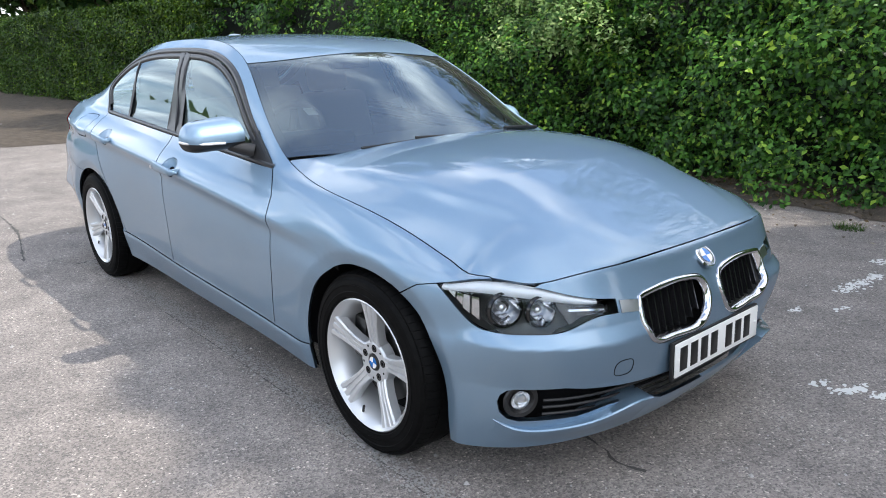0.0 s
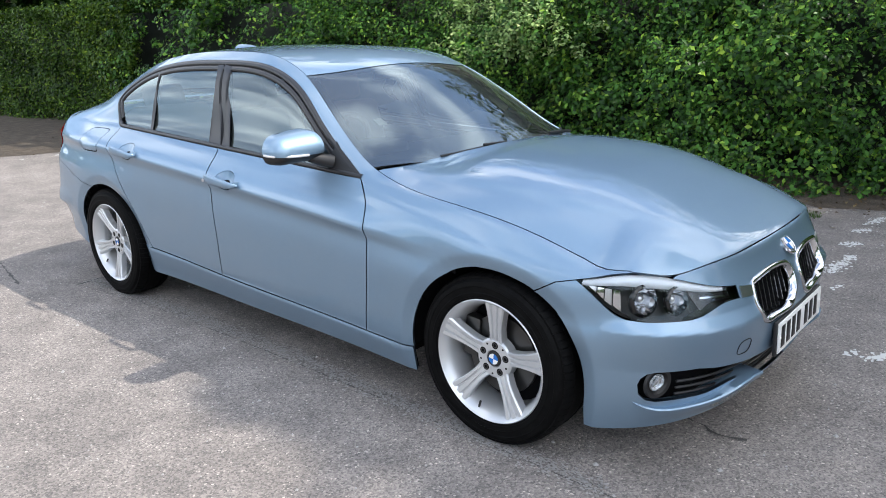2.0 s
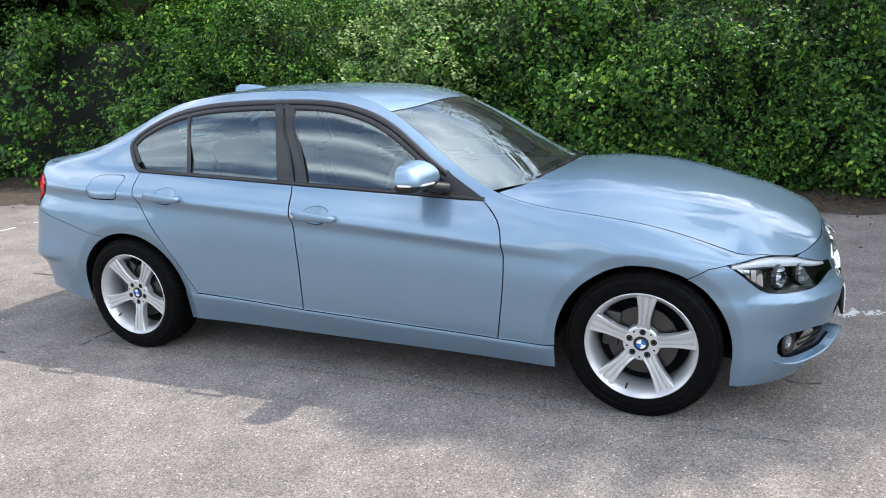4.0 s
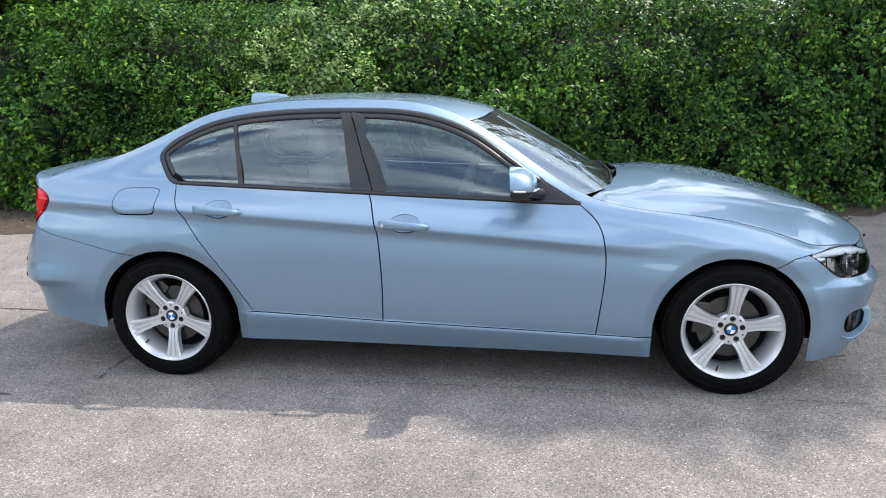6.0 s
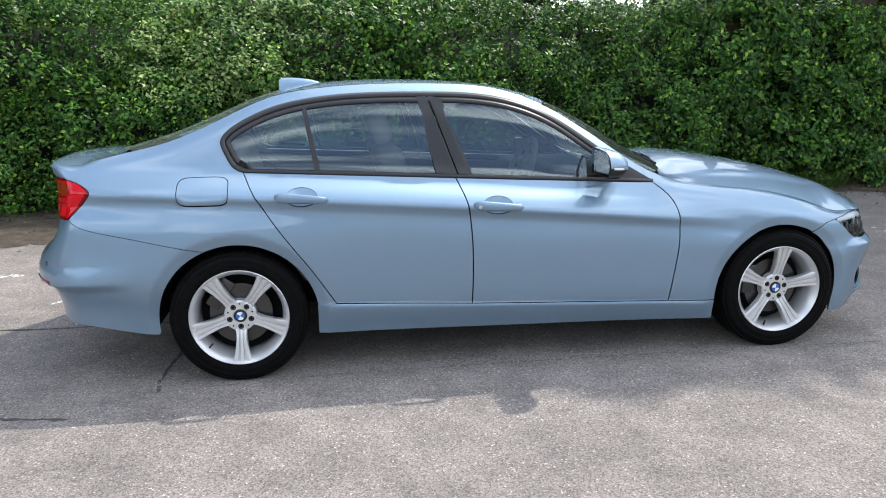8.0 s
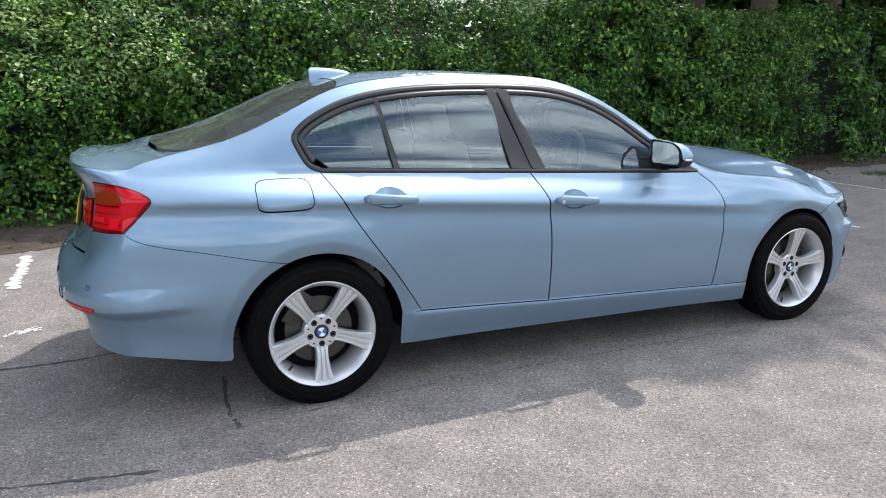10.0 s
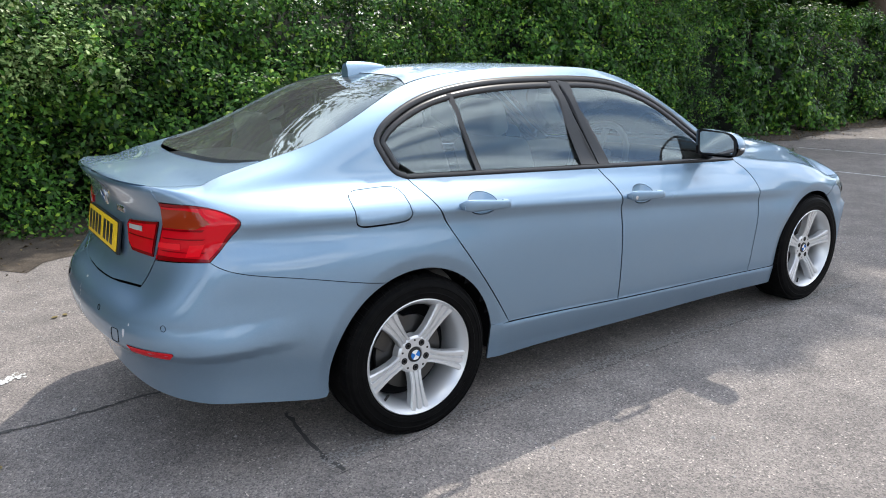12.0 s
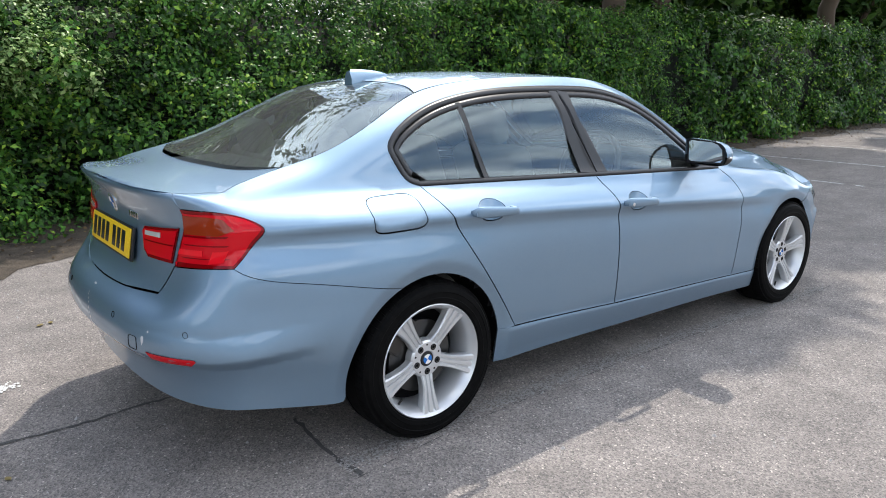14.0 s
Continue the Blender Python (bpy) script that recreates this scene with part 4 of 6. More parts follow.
def fallen_leaves():
    rng = random.Random(5)
    for x, y, s in ((-0.985, 1.60, 0.05), (-0.925, 1.615, 0.045), (-1.41, -0.19, 0.035), (1.7, -2.3, 0.018), (4.1, 1.9, 0.03), (3.9, 2.6, 0.03), (3.0, 3.2, 0.035), (2.6, -1.9, 0.015)):
        bm = bmesh.new()
        a = rng.uniform(0, 6.28)
        rows = []
        for i in range(6):
            f = i / 5
            w = s * 0.32 * math.sin(math.pi * min(0.97, f + 0.05)) ** 0.8
            z = 0.006 + s * 0.18 * (f - 0.4) ** 2
            rows.append([bm.verts.new(((f - 0.5) * s, -w, z + 0.12 * w)), bm.verts.new(((f - 0.5) * s, 0, z)), bm.verts.new(((f - 0.5) * s, w, z + 0.12 * w))])
        for p, q in zip(rows, rows[1:]):
            bm.faces.new((p[0], p[1], q[1], q[0]))
            bm.faces.new((p[1], p[2], q[2], q[1]))
        bmesh.ops.transform(bm, matrix=Matrix.Translation((x, y, 0)) @ Matrix.Rotation(a, 4, "Z"), verts=bm.verts)
        tagged(part("fallen_leaf", bm, STRAW), "dry yellow-brown leaf lying on the asphalt", "leaf", "fallen leaves")


fallen_leaves()

# ---- the car ----
car = tagged(new("car"), "light blue metallic four-door saloon parked on grey asphalt", "car")
HUB_F, HUB_R = Vector((2.81, 0, 0.322)), Vector((0.0, 0, 0.322))


def arch(cx, cz, r, a0, a1, n=40):
    return [(cx + r * math.cos(radians(a0 + (a1 - a0) * i / n)), cz + r * math.sin(radians(a0 + (a1 - a0) * i / n))) for i in range(n + 1)]


def on(points, lo=0.0, hi=V_RAIL):
    return sz(dense(points), lo, hi)


seam_b = curve([(1.069, 0.955), (1.106, 0.86), (1.132, 0.70), (1.140, 0.50), (1.136, 0.332)])
seam_f = curve([(2.100, 0.906), (2.180, 0.830), (2.214, 0.72), (2.208, 0.50), (2.180, 0.291)])
seam_r = curve([(0.045, 1.003), (0.092, 0.92), (0.198, 0.750), (0.345, 0.545), (0.462, 0.365)])
belt = curve([(0.045, 1.003), (0.5, 0.982), (1.069, 0.955), (1.6, 0.930), (2.100, 0.906)])
rocker = dense([(0.370, 0.367), (0.462, 0.365), (1.136, 0.332), (2.180, 0.291), (2.44, 0.284)])
dlo = curve([(0.045, 1.003), (0.000, 1.022), (-0.026, 1.058), (-0.050, 1.108), (-0.060, 1.148), (-0.036, 1.187), (0.039, 1.240), (0.165, 1.297), (0.370, 1.345), (0.680, 1.369), (0.950, 1.370),
             (1.300, 1.345), (1.590, 1.245), (1.816, 1.092), (2.100, 0.906)])


def between(line, x0, x1):
    return [p for p in line if min(x0, x1) <= p[0] <= max(x0, x1)]


def dlo_in(offset):
    """The window opening's upper line, moved inwards."""
    return [p for p in inset(clean(dlo + [(2.1, 0.9), (0.06, 1.0)]), offset)[:len(clean(dlo))]]


lamp_line = curve([(3.126, 0.683), (3.189, 0.648), (3.252, 0.608), (3.315, 0.577), (3.366, 0.567), (3.467, 0.566), (3.555, 0.573), (3.605, 0.590), (3.656, 0.604), (3.731, 0.605)])
lamp_top = curve([(3.126, 0.683), (3.227, 0.703), (3.341, 0.714), (3.416, 0.708), (3.479, 0.698), (3.568, 0.675), (3.643, 0.656), (3.731, 0.644)])
LAMP_CUT = next(i for i, p in enumerate(lamp_top) if p[0] > 3.341)
front_edge = curve([(3.345, 0.768), (3.416, 0.745), (3.479, 0.728), (3.58, 0.734), (3.668, 0.743), (3.782, 0.752), (3.92, 0.764), (NOSE_S, 0.768)])
kidney = curve([(3.832, 0.628), (3.958, 0.640), (4.092, 0.635), (4.148, 0.614), (4.152, 0.560), (4.122, 0.508), (4.04, 0.493), (3.946, 0.497), (3.855, 0.512), (3.828, 0.552), (3.831, 0.622)], 0.012)[:-1]
intake = [(3.368, 0.350), (3.376, 0.372), (3.394, 0.387), (3.420, 0.393), (3.555, 0.396), (3.618, 0.387), (3.782, 0.373), (4.30, 0.350), (4.30, 0.262), (3.95, 0.268), (3.82, 0.318), (3.70, 0.316), (3.60, 0.295), (3.492, 0.289), (3.430, 0.285), (3.396, 0.293), (3.374, 0.314)]


def oval(cx, cz, a, b, n=28, power=2.0):
    out = []
    for i in range(n):
        c, s = math.cos(2 * math.pi * i / n), math.sin(2 * math.pi * i / n)
        out.append((cx + a * math.copysign(abs(c) ** (2 / power), c), cz + b * math.copysign(abs(s) ** (2 / power), s)))
    return out


NOSE_SEAM = curve([(3.12, V_SEAM), (3.20, 1.11), (3.275, 0.96), (3.345, 0.768)], 0.03)
DISHES = [(1.262, 0.828, 0.072, 0.040), (0.318, 0.893, 0.072, 0.040)]
flap = oval(-0.131, 0.926, 0.114, 0.062, 44, 5.0)


TAIL_EDGE = [(-1.035, 0.992)] + curve([(-0.95, 0.990), (-0.80, 0.986), (-0.700, 0.974), (-0.645, 0.952), (-0.624, 0.931), (-0.640, 0.902), (-0.700, 0.846), (-0.770, 0.806)], 0.012)


def body_sides():
    for sg in (-1, 1):
        b = on(between(belt, 1.069, 2.2))
        body_panel("front_door", b + sz(seam_f)[1:] + on(between(rocker, 1.136, 2.1801)[::-1]) + sz(seam_b)[::-1][1:], PAINT, car, "", sign=sg, holes=[sz(oval(*DISHES[0]))], step=0.013, gap=0.0032)
        b = on(between(belt, 0.0, 1.07))
        body_panel("rear_door", b + sz(seam_b) + on(between(rocker, 0.462, 1.136)[::-1]) + sz(seam_r)[::-1][1:], PAINT, car, "", sign=sg, holes=[sz(oval(*DISHES[1]))], step=0.013, gap=0.0032)
        body_panel("sill", on(rocker) + [(2.44, 0.0)] + dense([(2.44, 0.0), (0.370, 0.0)]), PAINT, car, "", sign=sg, step=0.012, lift=0.003)
        # wing, with its top up to the bonnet's seam
        a = arch(2.808, 0.305, 0.366, 183, 60)
        out = sz(seam_f)[::-1] + dense([(2.100, at_z(2.100, 0.906)), (2.045, V_SEAM)])[1:] + dense([(2.045, V_SEAM), (3.12, V_SEAM)])[1:]
        out += NOSE_SEAM[1:] + on(lamp_top[:LAMP_CUT][::-1])[1:] + on([lamp_top[0], (3.063, 0.668), (a[-1][0], a[-1][1])])[1:]
        out += sz(a[::-1])[1:] + on([(2.44, 0.284), (2.180, 0.291)])
        body_panel("front_wing", out, PAINT, car, "", sign=sg, step=0.014)
        # rear quarter with the pillar and the roof rail
        ar = arch(0.0, 0.300, 0.377, 112, 8)
        out = sz(seam_r)[::-1] + sz(dlo[1:-1], 0.70, V_SEAM) + [(2.100, at_z(2.100, 0.906)), (2.045, V_SEAM)]
        out += dense([(2.045, V_SEAM), (-0.90, V_SEAM)])[1:] + [(-0.935, 1.08), (-1.005, 0.85), (-1.035, 0.775)]
        out += on(TAIL_EDGE)
        out += on(curve([(-0.770, 0.806), (-0.704, 0.780), (-0.515, 0.731), (ar[0][0], ar[0][1])]))[1:]
        out += sz(ar)[1:]
        body_panel("rear_quarter", out, PAINT, car, "", sign=sg, holes=[sz(flap)] if sg < 0 else [], step=0.014, gap=0.0016)


body_sides()

# bumpers, each over both corners
fa = arch(2.808, 0.305, 0.366, 60, -10)


def bumpers():
    inner = [p for p in lamp_top if p[0] >= 3.479]
    out = sz(fa[::-1]) + on([fa[0], (3.063, 0.668), lamp_top[0]])[1:] + sz(lamp_line)[1:] + sz(inner[::-1]) + [p for p in front_edge if p[0] > 3.485]
    out += dense([(NOSE_S, 0.768), (NOSE_S, 0.0)])[1:] + dense([(NOSE_S, 0.0), (3.165, 0.0)])[1:]
    body_panel("front_bumper", out, PAINT, car, "painted front bumper with a dark lower intake", holes=[sz(kidney), on(intake + intake[:1])], sign=0, step=0.012, gap=0.0014)
    ra = arch(0.0, 0.300, 0.377, 186, 112)
    out = sz(ra) + on(curve([(ra[-1][0], ra[-1][1]), (-0.515, 0.731), (-0.704, 0.780), (-0.770, 0.806)]))[1:]
    out += on([(-0.770, 0.806), (-0.918, 0.799), (-1.133, 0.786), (-1.225, 0.680), (-1.46, 0.667), (TAIL_S, 0.660)])[1:] + dense([(TAIL_S, at_z(TAIL_S, 0.660)), (TAIL_S, 0.0)])[1:]
    out += dense([(TAIL_S, 0.0), (-0.385, 0.0)])[1:]
    body_panel("rear_bumper", out, PAINT, car, "painted rear bumper, scuffed at its corner", sign=0, step=0.013, gap=0.0010)


bumpers()


# bonnet, roof, glass and boot
zc_top = spline([-0.66, -0.42, -0.17, 0.06, 0.25, 0.57, 0.89, 1.22, 1.49, 1.64, 1.9, 2.28], [1.082, 1.150, 1.247, 1.345, 1.398, 1.434, 1.437, 1.420, 1.378, 1.335, 1.210, 0.975])
zc_bonnet = spline([2.2, 2.45, 2.8, 3.17, 3.4, 3.47, 3.512], [0.985, 0.982, 0.948, 0.868, 0.792, 0.760, 0.735])
zc_boot = spline([-0.97, -0.93, -0.75, -0.55, -0.40], [1.052, 1.054, 1.066, 1.084, 1.095])


def edge_line(points):
    """The plan and height of a seam: points in order, and half-width and height by x."""
    q = np.array(points)
    xyz = surf(q[:, 0], q[:, 1])
    o = np.argsort(xyz[:, 0])
    return [tuple(p) for p in xyz[:, :2]], (lambda x: np.interp(x, xyz[o, 0], xyz[o, 1])), (lambda x: np.interp(x, xyz[o, 0], xyz[o, 2]))


bonnet_rim, ye_bonnet, ze_bonnet = edge_line(dense([(2.148, V_SEAM), (3.12, V_SEAM)], 0.03) + NOSE_SEAM[1:-1] + front_edge)
boot_rim, ye_boot, ze_boot = edge_line(dense([(-0.47, V_SEAM), (-0.90, V_SEAM)], 0.03) + [(-0.935, 1.08), (-1.005, 0.85)] + dense([(-1.035, 0.775), (TAIL_S, 0.775)], 0.03))


def top_height(x, y):
    ye, ze = y_seam(x), z_seam(x)
    return ze + (zc_top(x) - ze) * (1 - (np.abs(y) / ye) ** 2.1)


BONNET_FOLD = spline([2.15, 2.5, 2.8, 3.05, 3.2, 3.5], [0.665, 0.660, 0.630, 0.565, 0.500, 0.375])


def bonnet_height(x, y):
    ye, ze = ye_bonnet(x), ze_bonnet(x)
    a = np.abs(y)
    ye = np.maximum(ye, 0.05)
    base = ze + (zc_bonnet(x) - ze) * (1 - np.minimum(1.1, a / ye) ** (2.4 + 1.8 * np.clip((x - 2.35) / 0.45, 0, 1)))
    # raised middle, with a crease on either side that runs in towards the grille
    cr = BONNET_FOLD(np.clip(x, 2.15, 3.5))
    step = 1 / (1 + np.exp(np.clip((a - cr) / 0.010, -30, 30)))
    fade = np.clip((x - 2.2) / 0.3, 0, 1) * np.clip((3.46 - x) / 0.5, 0, 1)
    return base + 0.016 * step * fade


def boot_height(x, y):
    ye, ze = np.maximum(ye_boot(x), 0.05), ze_boot(x)
    return ze + (zc_boot(x) - ze) * (1 - np.minimum(1.1, np.abs(y) / ye) ** 2.2)


def upper_body():
    edge = lambda x: float(y_seam(x)[0])
    ws_top, ws_low = [(1.64, 0.0), (1.632, 0.25), (1.60, 0.45), (1.555, edge(1.555))], [(2.125, edge(2.125)), (2.235, 0.55), (2.290, 0.28), (2.305, 0.0)]
    top_panel("windscreen", curve(ws_top) + [(x, edge(x)) for x in np.linspace(1.57, 2.115, 24)] + curve(ws_low), top_height, SCREEN, car, "curved windscreen reflecting the clouds", thick=0.0, lift=-0.002)
    half = clean(curve(ws_top) + [(x, edge(x)) for x in np.linspace(1.57, 2.115, 24)] + curve(ws_low))
    whole = half + [(x, -y) for x, y in half[::-1] if abs(y) > 1e-6]
    top_panel("windscreen_border", half, top_height, TRIM, car, "dark printed border of the windscreen", thick=0.0, lift=-0.005, step=0.02, holes=[inset(clean(whole), 0.036)])
    rr = [(0.245, 0.0), (0.24, 0.25), (0.22, 0.42), (0.175, edge(0.175))]
    top_panel("roof", curve(rr) + [(x, edge(x)) for x in np.linspace(0.19, 1.54, 60)] + curve(ws_top)[::-1], top_height, PAINT, car)
    rl = [(-0.60, 0.0), (-0.585, 0.25), (-0.55, 0.45), (-0.47, edge(-0.47))]
    top_panel("rear_window", curve(rl) + [(x, edge(x)) for x in np.linspace(-0.455, 0.165, 30)] + curve(rr)[::-1], top_height, REAR_GLASS, car, "sloping tinted rear window", thick=0.0, lift=-0.002)
    br = [(2.150, bonnet_rim[0][1] - 0.004), (2.200, 0.60), (2.268, 0.40), (2.310, 0.20), (2.325, 0.0)]
    top_panel("bonnet", bonnet_rim[::-1] + curve(br)[1:], bonnet_height, PAINT, car, "long creased bonnet with faint marks", step=0.014)
    bl = [(-0.60, 0.0), (-0.585, 0.25), (-0.55, 0.45), (-0.475, 0.60)]
    lid = top_panel("boot_lid", curve(bl) + boot_rim[1:], boot_height, PAINT, car)
    out = on([(TAIL_S, 0.663), (-1.46, 0.670), (-1.225, 0.683), (-1.133, 0.788), (-1.035, 0.992)]) + [(-1.035, 0.775), (TAIL_S, 0.775)] + dense([(TAIL_S, 0.775), (TAIL_S, at_z(TAIL_S, 0.663))])[1:]
    body_panel("boot_face", out, PAINT, lid, "", sign=0, step=0.02, gap=0.0016)
    return lid


boot_lid = upper_body()


def inner_shell():
    """The dark body behind the panels, with the wheel openings left free."""
    ss, vs = np.linspace(TAIL_S, NOSE_S, 220), np.linspace(0.0, V_SEAM, 44)
    g, h = np.meshgrid(ss, vs, indexing="ij")
    p, n = surf(g.ravel(), h.ravel()), surf_normal(g.ravel(), h.ravel())
    ends = np.clip((np.abs(g.ravel() - 1.23) - 1.97) / 0.08, 0, 1)
    p = p - n * (0.020 + 0.070 * ends + 0.012 * (h.ravel() > 0.7))[:, None]
    verts, faces = [], []
    for sg in (-1, 1):
        k = len(verts)
        verts += [(x, y * sg, z) for x, y, z in p]
        for i in range(len(ss) - 1):
            for j in range(len(vs) - 1):
                q = [i * 44 + j, (i + 1) * 44 + j, (i + 1) * 44 + j + 1, i * 44 + j + 1]
                c = p[q].mean(0)
                s, v = ss[i], vs[j]
                if any(math.hypot(c[0] - cx, c[2] - 0.30) < 0.385 for cx in (0.0, 2.808)) and c[1] > 0.6:
                    continue
                if (s < -0.78 or s > 3.24) and v > 0.64:
                    continue
                if v > 0.74 and not (v < 1.0 and (2.2 < s < 3.1 or -0.6 < s < -0.15)) and not (v > 1.095 and -0.45 < s < 2.0):
                    continue
                faces.append(tuple(k + a for a in (q if sg > 0 else q[::-1])))
    link_mesh("inner_body", verts, faces, DARK, car)
    for cx in (0.0, 2.80):
        for sg in (-1, 1):
            bm = bmesh.new()
            rings = []
            for deep in (True, False):
                ring = []
                for x, z in arch(cx, 0.30, 0.392, 184, -4):
                    y = 0.50 if deep else min(0.862, float(surf(x, at_z(x, max(z, 0.30)))[0][1]) - 0.020)
                    ring.append(bm.verts.new((x, sg * y, z)))
                rings.append(ring)
            for i in range(40):
                bm.faces.new((rings[0][i], rings[0][i + 1], rings[1][i + 1], rings[1][i]))
            bm.faces.new(rings[0])
            part("wheel_arch_liner", bm, DARK, car)
    bm = box_bm((1.9, 1.5, 0.05), (1.4, 0, 0.235))
    for c, s in (((-0.60, 0, 0.36), (0.42, 1.2, 0.05)), ((3.22, 0, 0.235), (0.3, 1.2, 0.05)), ((1.4, 0, 0.29), (3.6, 0.9, 0.05))):
        bmesh.ops.create_cube(bm, size=1, matrix=Matrix.Translation(c) @ Matrix.Diagonal((*s, 1)))
    part("underbody", bm, DARK, car)


inner_shell()


def side_windows():
    for sg in (-1, 1):
        top_in = dlo_in(0.048)
        band = dlo_in(0.022)
        edge = dlo_in(0.0255)
        ribbon("window_trim", sz(clean(dlo)[:-4], 0.70, V_SEAM), sz(band[:-4], 0.70, V_SEAM), TRIM, car, "satin black window surround", sign=sg)
        ribbon("door_frame_trim", sz(edge[2:-6], 0.70, V_SEAM), sz(top_in[2:-6], 0.70, V_SEAM), TRIM, car, "satin black door frame", sign=sg, lift=0.001)
        low = [(x, z + 0.016) for x, z in belt]
        ribbon("belt_trim", sz(low), sz(belt), TRIM, car, "thin black belt moulding", sign=sg)
        # pillar and divider
        body_panel("pillar_trim", sz([(0.890, 1.346), (0.946, 1.348), (1.082, 0.968), (0.972, 0.974)], 0.7, V_SEAM), TRIM, car, "satin black door pillar", sign=sg, lift=0.004)
        body_panel("pillar_trim", sz([(0.948, 1.348), (1.018, 1.340), (1.160, 0.964), (1.084, 0.968)], 0.7, V_SEAM), TRIM, car, "satin black door pillar", sign=sg, lift=0.004)
        body_panel("window_divider", sz([(0.318, 1.308), (0.347, 1.312), (0.412, 0.999), (0.380, 1.001)], 0.7, V_SEAM), TRIM, car, sign=sg, lift=0.003)
        pane = sz([(1.122, 0.965)] + [p for p in between(top_in, 0.985, 2.01)] + [(2.01, 0.922)], 0.70, V_SEAM)
        body_panel("front_door_window", pane, GLASS, car, "tinted front door window", sign=sg, thick=0, lift=-0.004)
        pane = sz([(0.396, 0.996)] + [p for p in between(top_in, 0.325, 0.935)] + [(1.035, 0.968)], 0.70, V_SEAM)
        body_panel("rear_door_window", pane, GLASS, car, "tinted rear door window", sign=sg, thick=0, lift=-0.004)
        quarter = [p for p in top_in if p[0] < 0.325]
        pane = sz([(0.110, 1.003)] + [p for p in quarter[1:]] + [(0.330, 1.305), (0.394, 0.997)], 0.70, V_SEAM)
        body_panel("quarter_window", pane, GLASS, car, "small tinted rear quarter window", sign=sg, thick=0, lift=-0.004)
        body_panel("mirror_corner", sz([(2.090, 0.920), (1.870, 0.932), (1.900, 1.040), (1.935, 1.012)], 0.7, V_SEAM), PLASTIC, car, sign=sg, lift=0.004)


side_windows()


def build_wheel(name="wheel"):
    """A wheel about the y axis whose outer face looks to -y; the tyre's outer side at about -0.11."""
    w = new(name)
    prof = [(0.222, 0.095), (0.235, 0.108), (0.268, 0.116), (0.300, 0.108), (0.311, 0.096), (0.3190, 0.078), (0.3215, 0.047), (0.326, 0.045), (0.3262, 0.0),
            (0.326, -0.045), (0.3215, -0.047), (0.3190, -0.078), (0.311, -0.096), (0.302, -0.1065), (0.300, -0.1095), (0.284, -0.114), (0.282, -0.1122), (0.262, -0.1135), (0.260, -0.1155), (0.244, -0.1125), (0.242, -0.1085), (0.235, -0.107), (0.222, -0.095)]
    bm = lathe_bm(prof, steps=96)
    tyre = part("tyre", bm, RUBBER, w, "black road tyre", angle=28)
    # shoulder blocks of the tread, on either side
    for y0, y1 in ((-0.100, -0.052), (0.052, 0.100)):
        bm = bmesh.new()
        for i in range(72):
            out = 1 if y0 > 0 else -1
            vs = []
            for y, r in ((0.050, 0.3274), (0.082, 0.3255), (0.098, 0.3170), (0.098, 0.308), (0.050, 0.308)):
                for e in (-0.0132, 0.0132):
                    a = 2 * math.pi * (i + 0.25 * (y - 0.05) / 0.05) / 72 + e / r
                    vs.append(bm.verts.new((r * math.cos(a), out * y, r * math.sin(a))))
            for f in ((0, 1, 3, 2), (2, 3, 5, 4), (4, 5, 7, 6), (8, 9, 1, 0), (0, 2, 4, 6, 8), (1, 3, 5, 7, 9)):
                bm.faces.new([vs[j] for j in f])
        part("tread_shoulder", bm, RUBBER, w)["kind"] = "stuff"
    # rim
    rim = [(0.232, -0.100), (0.237, -0.106), (0.232, -0.110), (0.226, -0.104), (0.216, -0.092), (0.206, -0.070), (0.198, -0.03), (0.196, 0.06), (0.22, 0.10), (0.232, 0.10)]
    part("rim", lathe_bm(rim, steps=96), ALLOY, w, "silver painted alloy rim")
    for k in range(5):
        bm = bmesh.new()
        a = 2 * math.pi * k / 5 + math.pi / 2
        # across the spoke: two raised ribs with a groove between them
        rows = []
        for r, half, out in ((0.064, 0.030, -0.0690), (0.088, 0.026, -0.076), (0.12, 0.026, -0.083), (0.16, 0.031, -0.090), (0.195, 0.038, -0.096), (0.222, 0.045, -0.101)):
            groove = 0.006 + 0.024 * (r - 0.05)
            prof = [(-half, 0.038), (-half, 0.006), (-half * 0.86, 0.0), (-half * 0.50, 0.001), (-half * 0.40, groove), (-half * 0.30, groove), (-half * 0.2, 0.002),
                    (half * 0.2, 0.002), (half * 0.30, groove), (half * 0.40, groove), (half * 0.50, 0.001), (half * 0.86, 0.0), (half, 0.006), (half, 0.038)]
            rows.append([bm.verts.new((r * math.cos(a) - t * math.sin(a), out + d, r * math.sin(a) + t * math.cos(a))) for t, d in prof])
        for p, q in zip(rows, rows[1:]):
            for i in range(len(p) - 1):
                bm.faces.new((p[i], p[i + 1], q[i + 1], q[i]))
        part("spoke", bm, ALLOY, w, angle=25)
    hub = [(0.0, -0.066), (0.030, -0.066), (0.034, -0.0705), (0.069, -0.0705), (0.077, -0.064), (0.080, -0.03), (0.0, -0.03)]
    part("hub", lathe_bm(hub, steps=48), ALLOY, w)
    for k in range(5):
        a = 2 * math.pi * k / 5 + math.pi / 2
        m = Matrix.Translation((0.053 * math.cos(a), 0, 0.053 * math.sin(a)))
        b = lathe_bm([(0.0, -0.0690), (0.0065, -0.0690), (0.0065, -0.0722), (0.0090, -0.0728), (0.0098, -0.0715), (0.0098, -0.06)], steps=16)
        bmesh.ops.transform(b, matrix=m, verts=b.verts)
        part("wheel_bolt", b, STEEL, w)
        b = lathe_bm([(0.0, -0.0709), (0.0135, -0.0712), (0.0142, -0.066)], steps=18)
